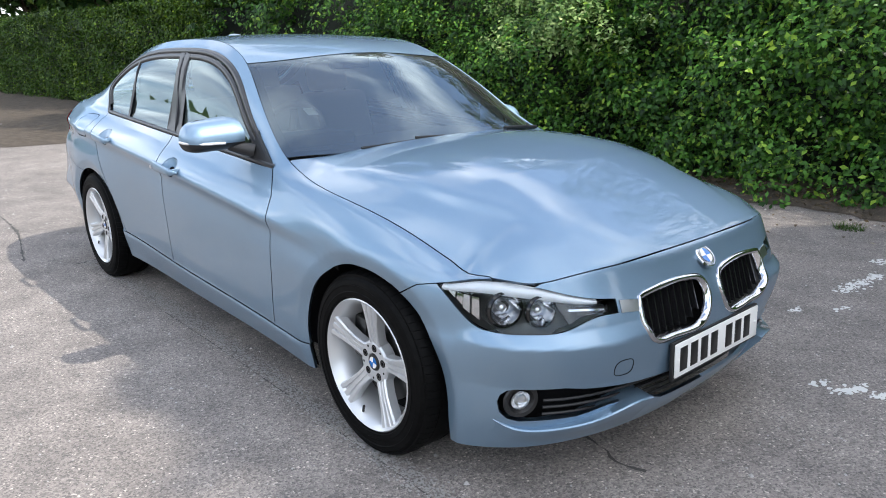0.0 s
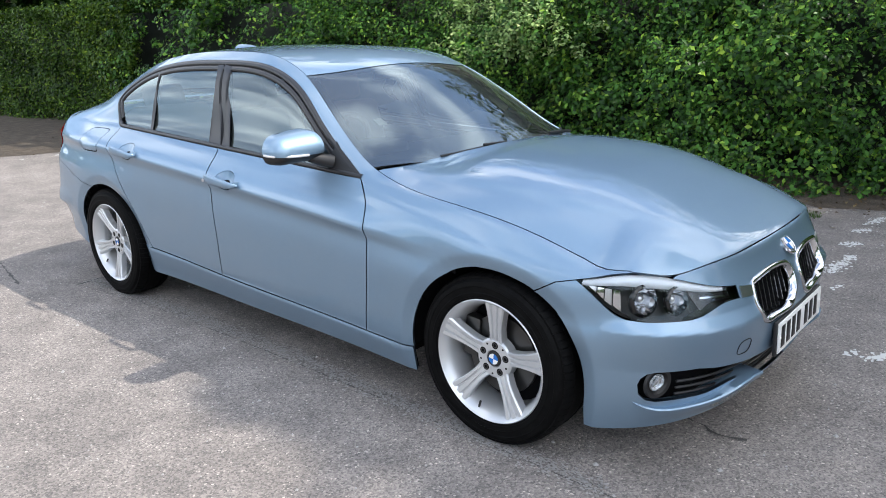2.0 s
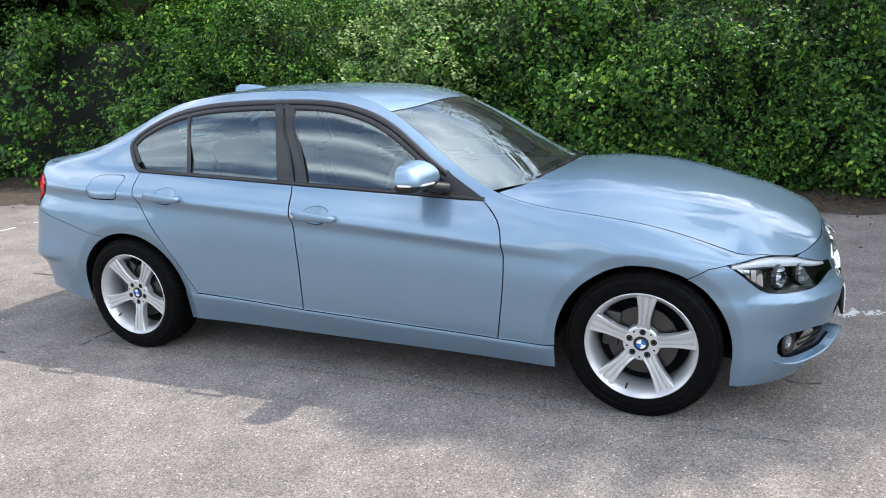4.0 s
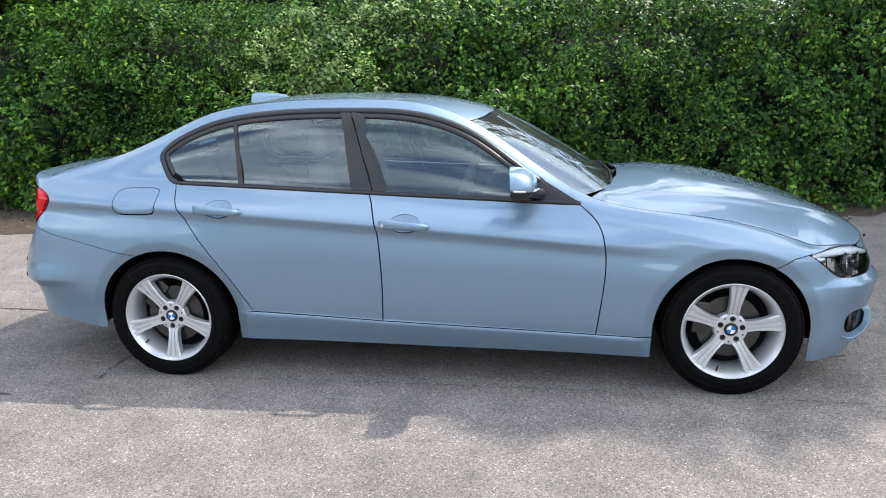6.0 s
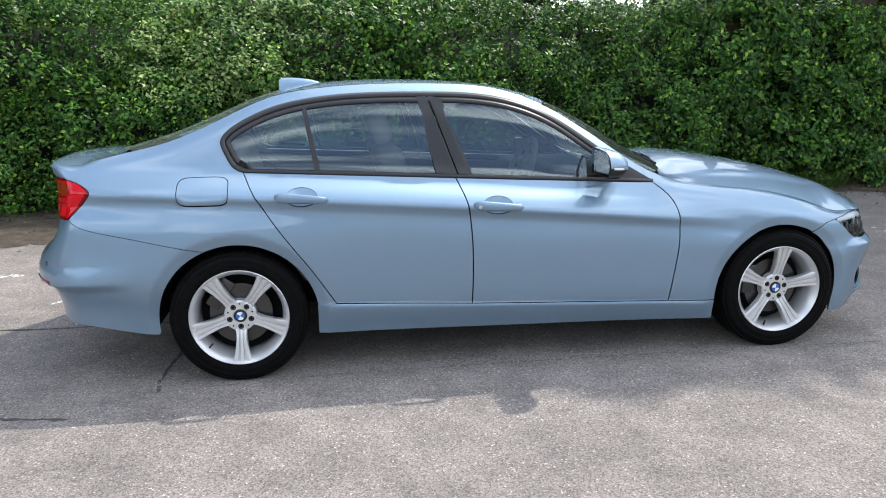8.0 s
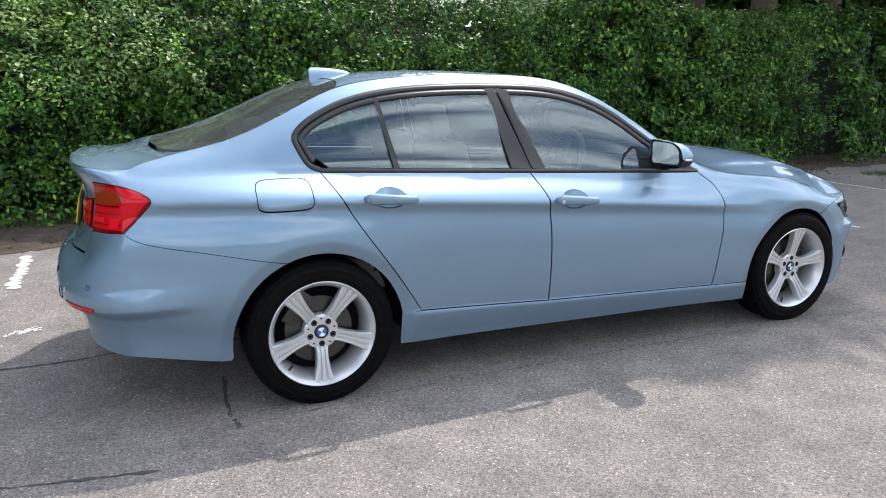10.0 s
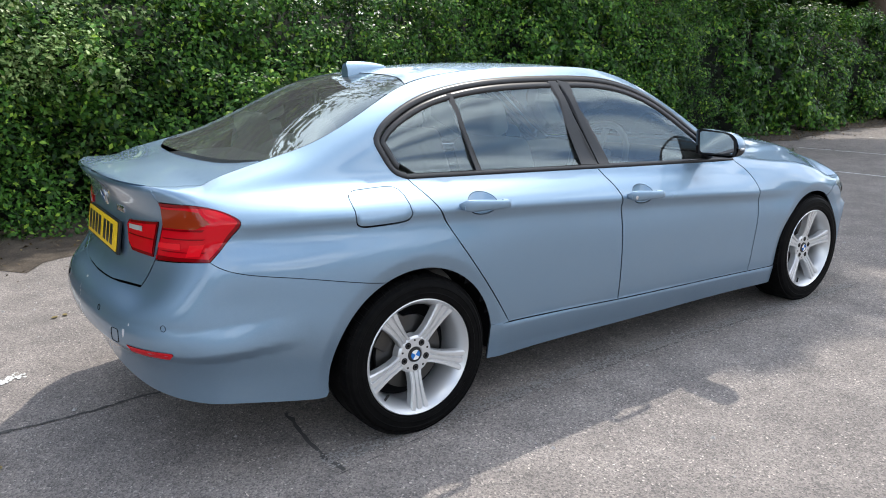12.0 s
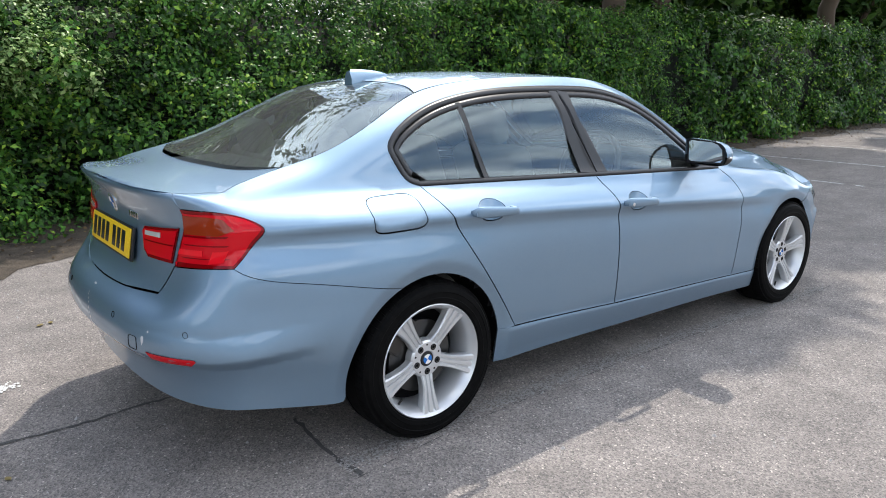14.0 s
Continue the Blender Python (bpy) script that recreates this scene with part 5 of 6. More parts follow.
        bmesh.ops.transform(b, matrix=m, verts=b.verts)
        part("bolt_pocket", b, DARK, w)
        a += math.pi / 5
        b = lathe_bm([(0.0, -0.0709), (0.0042, -0.0712), (0.0048, -0.066)], steps=12)
        bmesh.ops.transform(b, matrix=Matrix.Translation((0.060 * math.cos(a), 0, 0.060 * math.sin(a))), verts=b.verts)
        part("locating_hole", b, DARK, w)
    part("centre_cap", lathe_bm([(0.0, -0.0735), (0.024, -0.0735), (0.029, -0.072), (0.0315, -0.066)], steps=40), BLACK, w, "round centre cap")
    roundel(w, 0.0205, Matrix.Translation((0, -0.0742, 0)) @ Matrix.Rotation(radians(90), 4, "X"))
    part("brake_disc", lathe_bm([(0.06, -0.02), (0.150, -0.02), (0.150, 0.0), (0.06, 0.0)], steps=48), STEEL, w)
    part("wheel_back", lathe_bm([(0.0, 0.03), (0.2, 0.03)], steps=32), DARK, w)
    cal = box_bm((0.07, 0.05, 0.16), (-0.135, -0.01, 0.03), 0.012)
    part("brake_caliper", cal, STEEL, w, "grey brake caliper")
    v = box_bm((0.03, 0.008, 0.008), (0, 0, 0), 0.003, m=Matrix.Rotation(radians(100), 4, "Y") @ Matrix.Translation((0.200, -0.085, 0.0)))
    part("tyre_valve", v, BLACK, w)
    return w


def disc_sector(bm, r, a0, a1, n=10):
    c = bm.verts.new((0, 0, 0))
    ring = [bm.verts.new((r * math.cos(a0 + (a1 - a0) * i / n), r * math.sin(a0 + (a1 - a0) * i / n), 0)) for i in range(n + 1)]
    for p, q in zip(ring, ring[1:]):
        bm.faces.new((c, p, q))


def roundel(parent, r, m):
    """A round badge in blue and white quarters, lying in the plane of m."""
    for name, mat, starts in (("badge_blue_quarter", BLUE, (0, 2)), ("badge_white_quarter", WHITE, (1, 3))):
        for k in starts:
            bm = bmesh.new()
            disc_sector(bm, r, k * math.pi / 2, (k + 1) * math.pi / 2)
            bmesh.ops.transform(bm, matrix=m, verts=bm.verts)
            part(name, bm, mat, parent)


def wheels():
    w = build_wheel()
    w.parent = car
    w["label"] = "five-spoke silver alloy wheel with a black tyre"
    spots = [(HUB_F, -1, 0.762, 6), (HUB_R, -1, 0.780, 36), (HUB_F, 1, 0.762, 20), (HUB_R, 1, 0.780, 50)]
    for i, (h, sg, y, turn) in enumerate(spots):
        m = Matrix.Translation((h.x, sg * y, h.z)) @ Matrix.Rotation(math.pi if sg > 0 else 0, 4, "Z") @ Matrix.Rotation(radians(turn), 4, "Y")
        if i == 0:
            w.matrix_basis = m
        else:
            copy_thing(w, m)


wheels()

# ---- the car's details ----
def frame_on(s, v, sg, lift=0.0, forward=0.0):
    """A pose on the body whose z axis is the outward normal, turned towards the nose by forward, and whose y axis points up."""
    p, n = surf(s, v)[0], surf_normal(s, v)[0]
    p, n = Vector((p[0], p[1] * sg, p[2])), Vector((n[0], n[1] * sg, n[2]))
    p = p + n * lift
    n = (n * (1 - abs(forward)) + Vector((1 if forward >= 0 else -1, 0, 0)) * abs(forward)).normalized()
    x = Vector((0, 0, 1)).cross(n).normalized()
    y = n.cross(x)
    return Matrix(((x.x, y.x, n.x, p.x), (x.y, y.y, n.y, p.y), (x.z, y.z, n.z, p.z), (0, 0, 0, 1)))


def placed(bm, m):
    bmesh.ops.transform(bm, matrix=m, verts=bm.verts)
    return bm


def dish(name, cx, cz, a, b, depth, mat, sg):
    """A shallow oval hollow in the side."""
    verts, faces = [], []
    rings, n = 6, 28
    for r in range(rings + 1):
        f = r / rings
        pts = sz(oval(cx, cz, a * max(f, 0.02) * 1.03, b * max(f, 0.02) * 1.03, n))
        q = np.array(pts)
        p, nn = surf(q[:, 0], q[:, 1]), surf_normal(q[:, 0], q[:, 1])
        p = p - nn * (depth * (1 - f ** 2) + 0.001)
        verts += [(x, y * sg, z) for x, y, z in p]
    for r in range(rings):
        for i in range(n):
            f = (r * n + i, r * n + (i + 1) % n, (r + 1) * n + (i + 1) % n, (r + 1) * n + i)
            faces.append(f)
    return link_mesh(name, verts, faces, mat, car)


def door_handles():
    for sg in (-1, 1):
        for (cx, cz, a, b), name in zip(DISHES, ("front", "rear")):
            dish("handle_recess", cx, cz, a, b, 0.022, PAINT, sg)
            bm = bmesh.new()
            rows = []
            for i in range(17):
                f = i / 16
                x = cx - 0.125 + 0.25 * f
                z = cz - 0.002 - 0.018 * (f - 0.5)
                end = 1 - abs(2 * f - 1) ** 6
                q = surf(x, at_z(x, z))[0]
                out = 0.010 + 0.026 * end ** 0.5
                hh = (0.006 + 0.020 * end ** 0.5) * (1.0 - 0.38 * f)
                ring = []
                for k in range(12):
                    c, s = math.cos(2 * math.pi * k / 12), math.sin(2 * math.pi * k / 12)
                    ring.append(bm.verts.new((x, sg * (q[1] + out + 0.009 * c * (0.4 + 0.6 * end)), q[2] + hh * math.copysign(abs(s) ** 0.7, s))))
                rows.append(ring)
            for p, q in zip(rows, rows[1:]):
                for k in range(12):
                    bm.faces.new((p[k], p[(k + 1) % 12], q[(k + 1) % 12], q[k]))
            bm.faces.new(rows[0])
            bm.faces.new(rows[-1][::-1])
            h = part("door_handle", bm, PAINT, car, "painted pull handle", angle=60)
            for x in (cx - 0.105, cx + 0.105):
                q = surf(x, at_z(x, cz - 0.002))[0]
                part("handle_mount", box_bm((0.022, 0.03, 0.018), (x, sg * (q[1] + 0.012), q[2] - 0.001), 0.004), PAINT, h)
            if name == "front" and sg < 0:
                q = surf(cx - 0.105, at_z(cx - 0.105, cz))[0]
                k = lathe_bm([(0.0, -0.002), (0.007, -0.002), (0.009, 0.0)], steps=18)
                part("keyhole", placed(k, Matrix.Translation((cx - 0.1, sg * (q[1] + 0.044), q[2] - 0.001))), SATIN, h)


door_handles()
body_panel("fuel_flap", sz(flap), PAINT, car, "rounded square fuel flap", sign=-1, gap=0.0020)


def headlights():
    outline = sz(lamp_top) + sz(lamp_line)[::-1][:-1]
    for sg in (-1, 1):
        body = body_panel("headlight", outline, LAMP_GREY, car, "clear headlamp with twin round reflectors", sign=sg, gap=0.003, thick=-0.066, lift=-0.068, step=0.03)
        body_panel("headlight_lens", outline, LENS, body, "clear plastic lens", sign=sg, gap=0.003, thick=0, lift=-0.001, step=0.02)
        for s, z, r in ((3.372, 0.632, 0.040), (3.482, 0.632, 0.036)):
            m = frame_on(s, at_z(s, z), sg, -0.058, 0.55)
            part("lamp_surround", placed(lathe_bm([(r * 1.42, 0.030), (r * 1.40, 0.044), (r * 1.24, 0.050), (r * 1.16, 0.046), (r * 1.14, 0.036)], "Z", 36), m), GLOSS_BLACK, body, "dark ring round the reflector")
            part("reflector_bowl", placed(lathe_bm([(r * 1.14, 0.048), (r * 1.06, 0.036), (r * 0.86, 0.012), (r * 0.55, -0.004), (r * 0.3, -0.010)], "Z", 36), m), CHROME, body, "bright round reflector")
            part("bulb_shield", placed(lathe_bm([(r * 0.30, -0.012), (r * 0.34, 0.014), (r * 0.30, 0.024), (r * 0.14, 0.029), (0.0, 0.030)], "Z", 24), m), SATIN, body, "small silver bulb shield")
            part("reflector_flute", placed(box_bm((r * 0.9, 0.003, 0.014), (0, -r * 0.55, 0.018), 0.001, 1), m), CHROME, body)
        # the pale brow narrows towards the grille; below it the silvered outer corner is cut into facets
        top = sz(lamp_top)
        low = sz([(s, z - 0.012 - 0.026 * math.sin(math.pi * min(1, max(0, (s - 3.10) / 0.56)))) for s, z in lamp_top])
        ribbon("lamp_brow", top[1:-3], low[1:-3], BROW, body, "pale bright trim along the lamp's top", sign=sg, lift=-0.006, thick=0.030)
        for i in range(4):
            a, b = 3.172 + 0.036 * i, 3.204 + 0.036 * i
            lo = lambda x: float(np.interp(x, [3.126, 3.189, 3.252, 3.315, 3.366], [0.676, 0.650, 0.611, 0.582, 0.572])) + 0.010
            hi = lambda x: float(np.interp(x, [3.126, 3.227, 3.341], [0.680, 0.672, 0.664])) - 0.004
            body_panel("side_reflector", sz([(a, hi(a)), (b, hi(b)), (b, lo(b)), (a, lo(a))]), (SATIN, CHROME)[i % 2], body, "silvered side reflector", sign=sg, lift=-0.012 - 0.005 * (i % 2), step=0.02, gap=0.001)
        body_panel("lamp_bezel", sz([(3.535, 0.662), (3.62, 0.650), (3.72, 0.636), (3.72, 0.612), (3.62, 0.608), (3.575, 0.586)]), GLOSS_BLACK, body, "dark inner bezel", sign=sg, lift=-0.030, thick=0)
        body_panel("bezel_strip", sz([(3.580, 0.632), (3.70, 0.624), (3.70, 0.619), (3.580, 0.626)]), CHROME, body, "thin bright strip", sign=sg, lift=-0.022, thick=0.003, gap=0.0)


BROW = material("pale_lamp_trim", (0.82, 0.84, 0.86), 0.3, 0.1)
LAMP_GREY = material("lamp_housing_grey", (0.035, 0.036, 0.038), 0.4)
GLOSS_BLACK = material("gloss_black", (0.012, 0.012, 0.013), 0.15)
LENS_GLASS = material("lamp_glass", (0.75, 0.78, 0.8), 0.02, 0.0, Transmission_Weight=0.85, IOR=1.5)
headlights()


def tail_lights():
    outer = on(TAIL_EDGE + [(-0.918, 0.800), (-1.130, 0.787)])
    outer += on([(-1.130, 0.787), (-1.035, 0.992)])[1:-1]
    inner = on([(-1.142, 0.792), (-1.092, 0.925), (-1.37, 0.902), (-1.392, 0.885), (-1.372, 0.810), (-1.334, 0.788), (-1.142, 0.792)])[:-1]
    for sg in (-1, 1):
        lamp = body_panel("tail_light", outer, RED_DARK, car, "glossy red tail lamp", sign=sg, gap=0.0010, thick=0.03, lift=0.002, step=0.02)
        body_panel("lamp_face", inset(clean(outer), 0.010), RED, lamp, "bright red lens", sign=sg, lift=0.0045, thick=0.004, gap=0.0, step=0.02)
        body_panel("indicator_band", on([(-1.038, 0.975), (-0.90, 0.974), (-0.80, 0.966), (-0.735, 0.930), (-0.86, 0.908), (-1.062, 0.904)]), AMBER, lamp, "dark amber indicator window", sign=sg, lift=0.0062, thick=0.001)
        for z0, z1 in ((0.898, 0.904), (0.870, 0.874), (0.826, 0.829)):
            body_panel("lens_rib", on([(-1.066 - 0.22 * (0.904 - z1), z1), (-0.90, z1 + 0.004), (-0.78, z1 + 0.008), (-0.78, z0 + 0.008), (-0.90, z0 + 0.004), (-1.068 - 0.22 * (0.904 - z0), z0)]), RED_DARK, lamp, sign=sg, lift=0.0065, thick=0.001, gap=0.0)
        body_panel("brake_band", on([(-1.092, 0.860), (-0.955, 0.864), (-0.955, 0.833), (-1.104, 0.832)]), RED_BRIGHT, lamp, "brighter red lower window", sign=sg, lift=0.0065, thick=0.001)
        body_panel("corner_band", on([(-0.900, 0.862), (-0.78, 0.868), (-0.83, 0.820), (-0.93, 0.812)]), RED_BRIGHT, lamp, "brighter red corner window", sign=sg, lift=0.0065, thick=0.001)
        near = body_panel("inner_tail_light", inner, RED_DARK, boot_lid, "red tail lamp on the boot lid", sign=sg, gap=0.002, thick=0.02, lift=0.005, step=0.02)
        body_panel("lamp_face", inset(clean(inner), 0.008), RED, near, "bright red lens", sign=sg, lift=0.0075, thick=0.003, gap=0.0, step=0.02)
        body_panel("reversing_lens", on([(-1.22, 0.897), (-1.355, 0.889), (-1.355, 0.866), (-1.22, 0.872)]), SILVER_LENS, near, "clear reversing lens", sign=sg, lift=0.0095, thick=0.001)
        body_panel("lens_rib", on([(-1.115, 0.862), (-1.37, 0.854), (-1.37, 0.850), (-1.117, 0.857)]), RED_DARK, near, sign=sg, lift=0.0095, thick=0.001, gap=0.0)
        body_panel("rear_reflector", on([(-1.180, 0.508), (-0.970, 0.506), (-0.964, 0.496), (-0.990, 0.478), (-1.170, 0.478)]), RED, car, "narrow red bumper reflector", sign=sg, lift=0.004)


RED_BRIGHT = material("bright_red_lens", (0.78, 0.008, 0.018), 0.05, 0.0, Specular_IOR_Level=0.3)
AMBER = material("amber_lens", (0.26, 0.030, 0.008), 0.06, 0.0, Specular_IOR_Level=0.4)
SILVER_LENS = material("silver_lens", (0.75, 0.72, 0.70), 0.15, 0.3, Coat_Weight=1.0)
tail_lights()


def bumper_lip(sg):
    """The painted ledge under the intake, growing into a flap that ends short of the middle."""
    ss = np.linspace(3.335, 3.850, 44)
    edge = spline([3.335, 3.40, 3.52, 3.64, 3.74, 3.80, 3.85], [0.300, 0.268, 0.264, 0.284, 0.312, 0.322, 0.318])(ss)
    out = spline([3.335, 3.42, 3.55, 3.70, 3.85], [-0.004, 0.012, 0.024, 0.036, 0.038])(ss)
    rows = []
    for s, z, o in zip(ss, edge, out):
        v = at_z(s, z)
        p, n = surf(s, v)[0], surf_normal(s, v)[0]
        n = np.array([n[0], n[1], 0.0]) / math.hypot(n[0], n[1])
        q, h = surf(s, at_z(s, 0.200))[0] + n * 0.001, surf(s, at_z(s, 0.45 * z + 0.110))[0]
        rows.append([p - n * 0.055 + [0, 0, 0.006], p + n * (o - 0.004) + [0, 0, 0.001], p + n * o - [0, 0, 0.003], p + n * (o - 0.003) - [0, 0, 0.012],
                     h + n * (0.30 * o + 0.001), q, q - n * 0.03])
    tip = [np.array(q) - [0.0, 0.0, 0.0] for q in rows[-1]]
    d = rows[-1][0] - rows[-1][2]
    rows.append([q + d / np.linalg.norm(d) * 0.012 * (1 if 0 < i < 5 else 0) for i, q in enumerate(tip)])
    bm = bmesh.new()
    grid = [[bm.verts.new((q[0], q[1] * sg, q[2])) for q in r] for r in rows]
    for a, b in zip(grid, grid[1:]):
        for i in range(6):
            bm.faces.new((a[i], a[i + 1], b[i + 1], b[i]))
    bm.faces.new(grid[-1])
    part("bumper_lip", bm, PAINT, car, "painted lip under the intake", angle=40)


def grilles():
    grow = lambda poly, d: inset(clean(poly), -d)
    for sg in (-1, 1):
        g = body_panel("kidney_grille", sz(grow(kidney, 0.004)), PLASTIC, car, "black kidney-shaped grille in a chrome frame", sign=sg, lift=-0.055, thick=-0.05)
        k = clean(kidney)
        out = inset(k, -0.016)
        k = k + k[:1]
        ribbon("chrome_frame", sz(out + out[:1]), sz(k), CHROME, g, "chrome frame", sign=sg, lift=0.005, thick=0.022)
        for i in range(9):
            s = 3.850 + 0.275 * i / 8
            lo = 0.500 + 0.02 * max(0, (3.92 - s) / 0.1) + 0.045 * max(0, (s - 4.05) / 0.09) ** 1.4
            a, b = surf(s, at_z(s, lo - 0.005))[0], surf(s, at_z(s, 0.626))[0]
            bm = bmesh.new()
            vs = []
            for p in (a, b):
                for dx, dy in ((-0.045, -0.004), (-0.045, 0.004), (-0.020, 0.0025), (-0.020, -0.0025)):
                    vs.append(bm.verts.new((p[0] + dx - 0.004, sg * (p[1] + dy), p[2])))
            for f in ((0, 1, 5, 4), (1, 2, 6, 5), (2, 3, 7, 6), (3, 0, 4, 7)):
                bm.faces.new([vs[j] for j in f])
            part("slat", bm, GLOSS_BLACK, g)
        body_panel("grille_link", sz([(3.742, 0.640), (3.818, 0.630), (3.816, 0.594), (3.740, 0.602)]), SATIN, car, "chrome piece between lamp and grille", sign=sg, lift=0.004)
        # fog lamp and lower grille
        m = frame_on(3.425, at_z(3.425, 0.346), sg, -0.035, 0.5)
        fog = part("fog_lamp", placed(lathe_bm([(0.056, 0.016), (0.053, 0.024), (0.042, 0.022), (0.031, 0.008), (0.0, 0.0)], "Z", 32), m), PLASTIC, car, "round fog lamp in a black recess")
        part("fog_reflector", placed(lathe_bm([(0.031, 0.016), (0.027, 0.009), (0.016, 0.004), (0.0, 0.002)], "Z", 28), m), CHROME, fog)
        part("fog_lens", placed(lathe_bm([(0.031, 0.017), (0.022, 0.022), (0.0, 0.025)], "Z", 28), m), LENS_GLASS, fog, "clear lens")
        for i in range(4):
            z = 0.272 + 0.024 * i
            pts = [surf(s, at_z(s, z))[0] for s in np.linspace(3.52, NOSE_S, 14)]
            part("grille_bar", tube_bm([(p[0] - 0.035, p[1] * sg, p[2]) for p in pts], 0.005, 6), PLASTIC, car)
        bumper_lip(sg)
        tow = oval(3.735, 0.440, 0.034, 0.026, 24, 3.0)
        o2 = grow(tow, 0.0022)
        if sg < 0:
            ribbon("tow_cover_seam", sz(o2 + o2[:1]), sz(tow + tow[:1]), DARK, car, "thin seam of the towing-eye cover", sign=sg, lift=0.0004, thick=0.002)
    m = frame_on(NOSE_S, at_z(NOSE_S, 0.684), 1, 0.002) @ Matrix.Rotation(radians(-18), 4, "X")
    b = part("badge", placed(lathe_bm([(0.041, 0.0), (0.041, 0.006), (0.036, 0.008), (0.0, 0.009)], "Z", 48), m), GREY, car, "round blue and white badge")
    part("badge_ring", placed(lathe_bm([(0.042, 0.0), (0.042, 0.008), (0.039, 0.0095), (0.037, 0.008)], "Z", 48), m), CHROME, b)
    roundel(b, 0.026, m @ Matrix.Translation((0, 0, 0.0102)))
    m = frame_on(TAIL_S, at_z(TAIL_S, 0.945), 1, 0.0)
    b = part("rear_badge", placed(lathe_bm([(0.041, 0.0), (0.041, 0.006), (0.036, 0.008), (0.0, 0.009)], "Z", 48), m), GREY, boot_lid, "round blue and white badge")
    roundel(boot_lid, 0.026, m @ Matrix.Translation((0, 0, 0.0102)))


GREY = material("badge_grey", (0.55, 0.56, 0.58), 0.25, 0.8)
grilles()


def number_plate(name, mat, m, label):
    p = part(name, box_bm((0.520, 0.111, 0.006), (0, 0, 0.003), 0.0025), mat, car, label)
    holder = part("plate_holder", box_bm((0.535, 0.128, 0.012), (0, -0.003, -0.007), 0.004), PLASTIC, p)
    holder.matrix_basis = Matrix.Identity(4)
    x = -0.215
    for i in range(7):
        part("plate_mark", box_bm((0.042, 0.079, 0.0016), (x, 0, 0.0064), 0.0004, 1), BLACK, p)
        x += 0.061 + (0.033 if i == 3 else 0)
    for sx in (-0.245, 0.245):
        part("plate_screw", lathe_bm([(0.006, 0.006), (0.005, 0.0085), (0.0, 0.009)], "Z", 14), mat, p).matrix_basis = Matrix.Translation((sx, 0, 0))
    p.matrix_basis = m


number_plate("front_number_plate", WHITE, Matrix.Translation((3.612, 0, 0.412)) @ Euler((radians(88), 0, radians(90))).to_matrix().to_4x4(), "white number plate with plain black bars")
number_plate("rear_number_plate", YELLOW, Matrix.Translation((-0.922, 0, 0.822)) @ Euler((radians(80), 0, radians(-90))).to_matrix().to_4x4(), "yellow number plate with plain black bars")


def model_bars():
    for i, y in enumerate((-0.205, -0.232, -0.259, -0.284)):
        s = TAIL_S + 0.215 + 0.027 * i
        m = frame_on(s, at_z(s, 0.925), -1, 0.0)
        part("model_mark", placed(box_bm((0.017, 0.024, 0.006), (0, 0, 0.002), 0.0015), m), CHROME, boot_lid, "small chrome mark")


model_bars()


def bumper_marks():
    """Sensors, the towing cover and pale scuffs on the rear bumper."""
    for sg in (-1, 1):
        for s, z in ((-1.005, 0.585), (-1.42, 0.585)):
            ring = oval(s, z, 0.0095, 0.0095, 20)
            rim = inset(ring, -0.0018)
            ribbon("sensor_seam", sz(rim + rim[:1]), sz(ring + ring[:1]), DARK, car, "ring of a parking sensor", sign=sg, lift=0.0003, thick=0.002)
    cover = oval(-1.255, 0.525, 0.025, 0.023, 28, 6.0)
    rim = inset(cover, -0.0018)
    ribbon("tow_cover_seam", sz(rim + rim[:1]), sz(cover + cover[:1]), DARK, car, "thin seam of the towing-eye cover", sign=-1, lift=0.0003, thick=0.002)
    rng = random.Random(8)
    spots = [(-1.195, 0.545, 0.010, 0.022), (-1.17, 0.575, 0.006, 0.006), (-1.72, 0.634, 0.02, 0.003)]
    spots += [(-1.72 + 0.012 * i, 0.600 - 0.016 * i, 0.004, 0.010) for i in range(6)] + [(-1.66 + 0.02 * i, 0.505 - 0.003 * i, 0.011, 0.003) for i in range(3)]
    for s, z, a, b in spots:
        ring = [(s + a * rng.uniform(0.5, 1.1) * math.cos(0.7 * i), z + b * rng.uniform(0.5, 1.1) * math.sin(0.7 * i)) for i in range(9)]
        body_panel("scuff", sz(ring), SCUFF, car, "pale scraped paint", sign=-1, lift=0.0006, thick=0.0, gap=0.0, step=0.02)


SCUFF = material("scraped_primer", (0.55, 0.56, 0.57), 0.7)
bumper_marks()


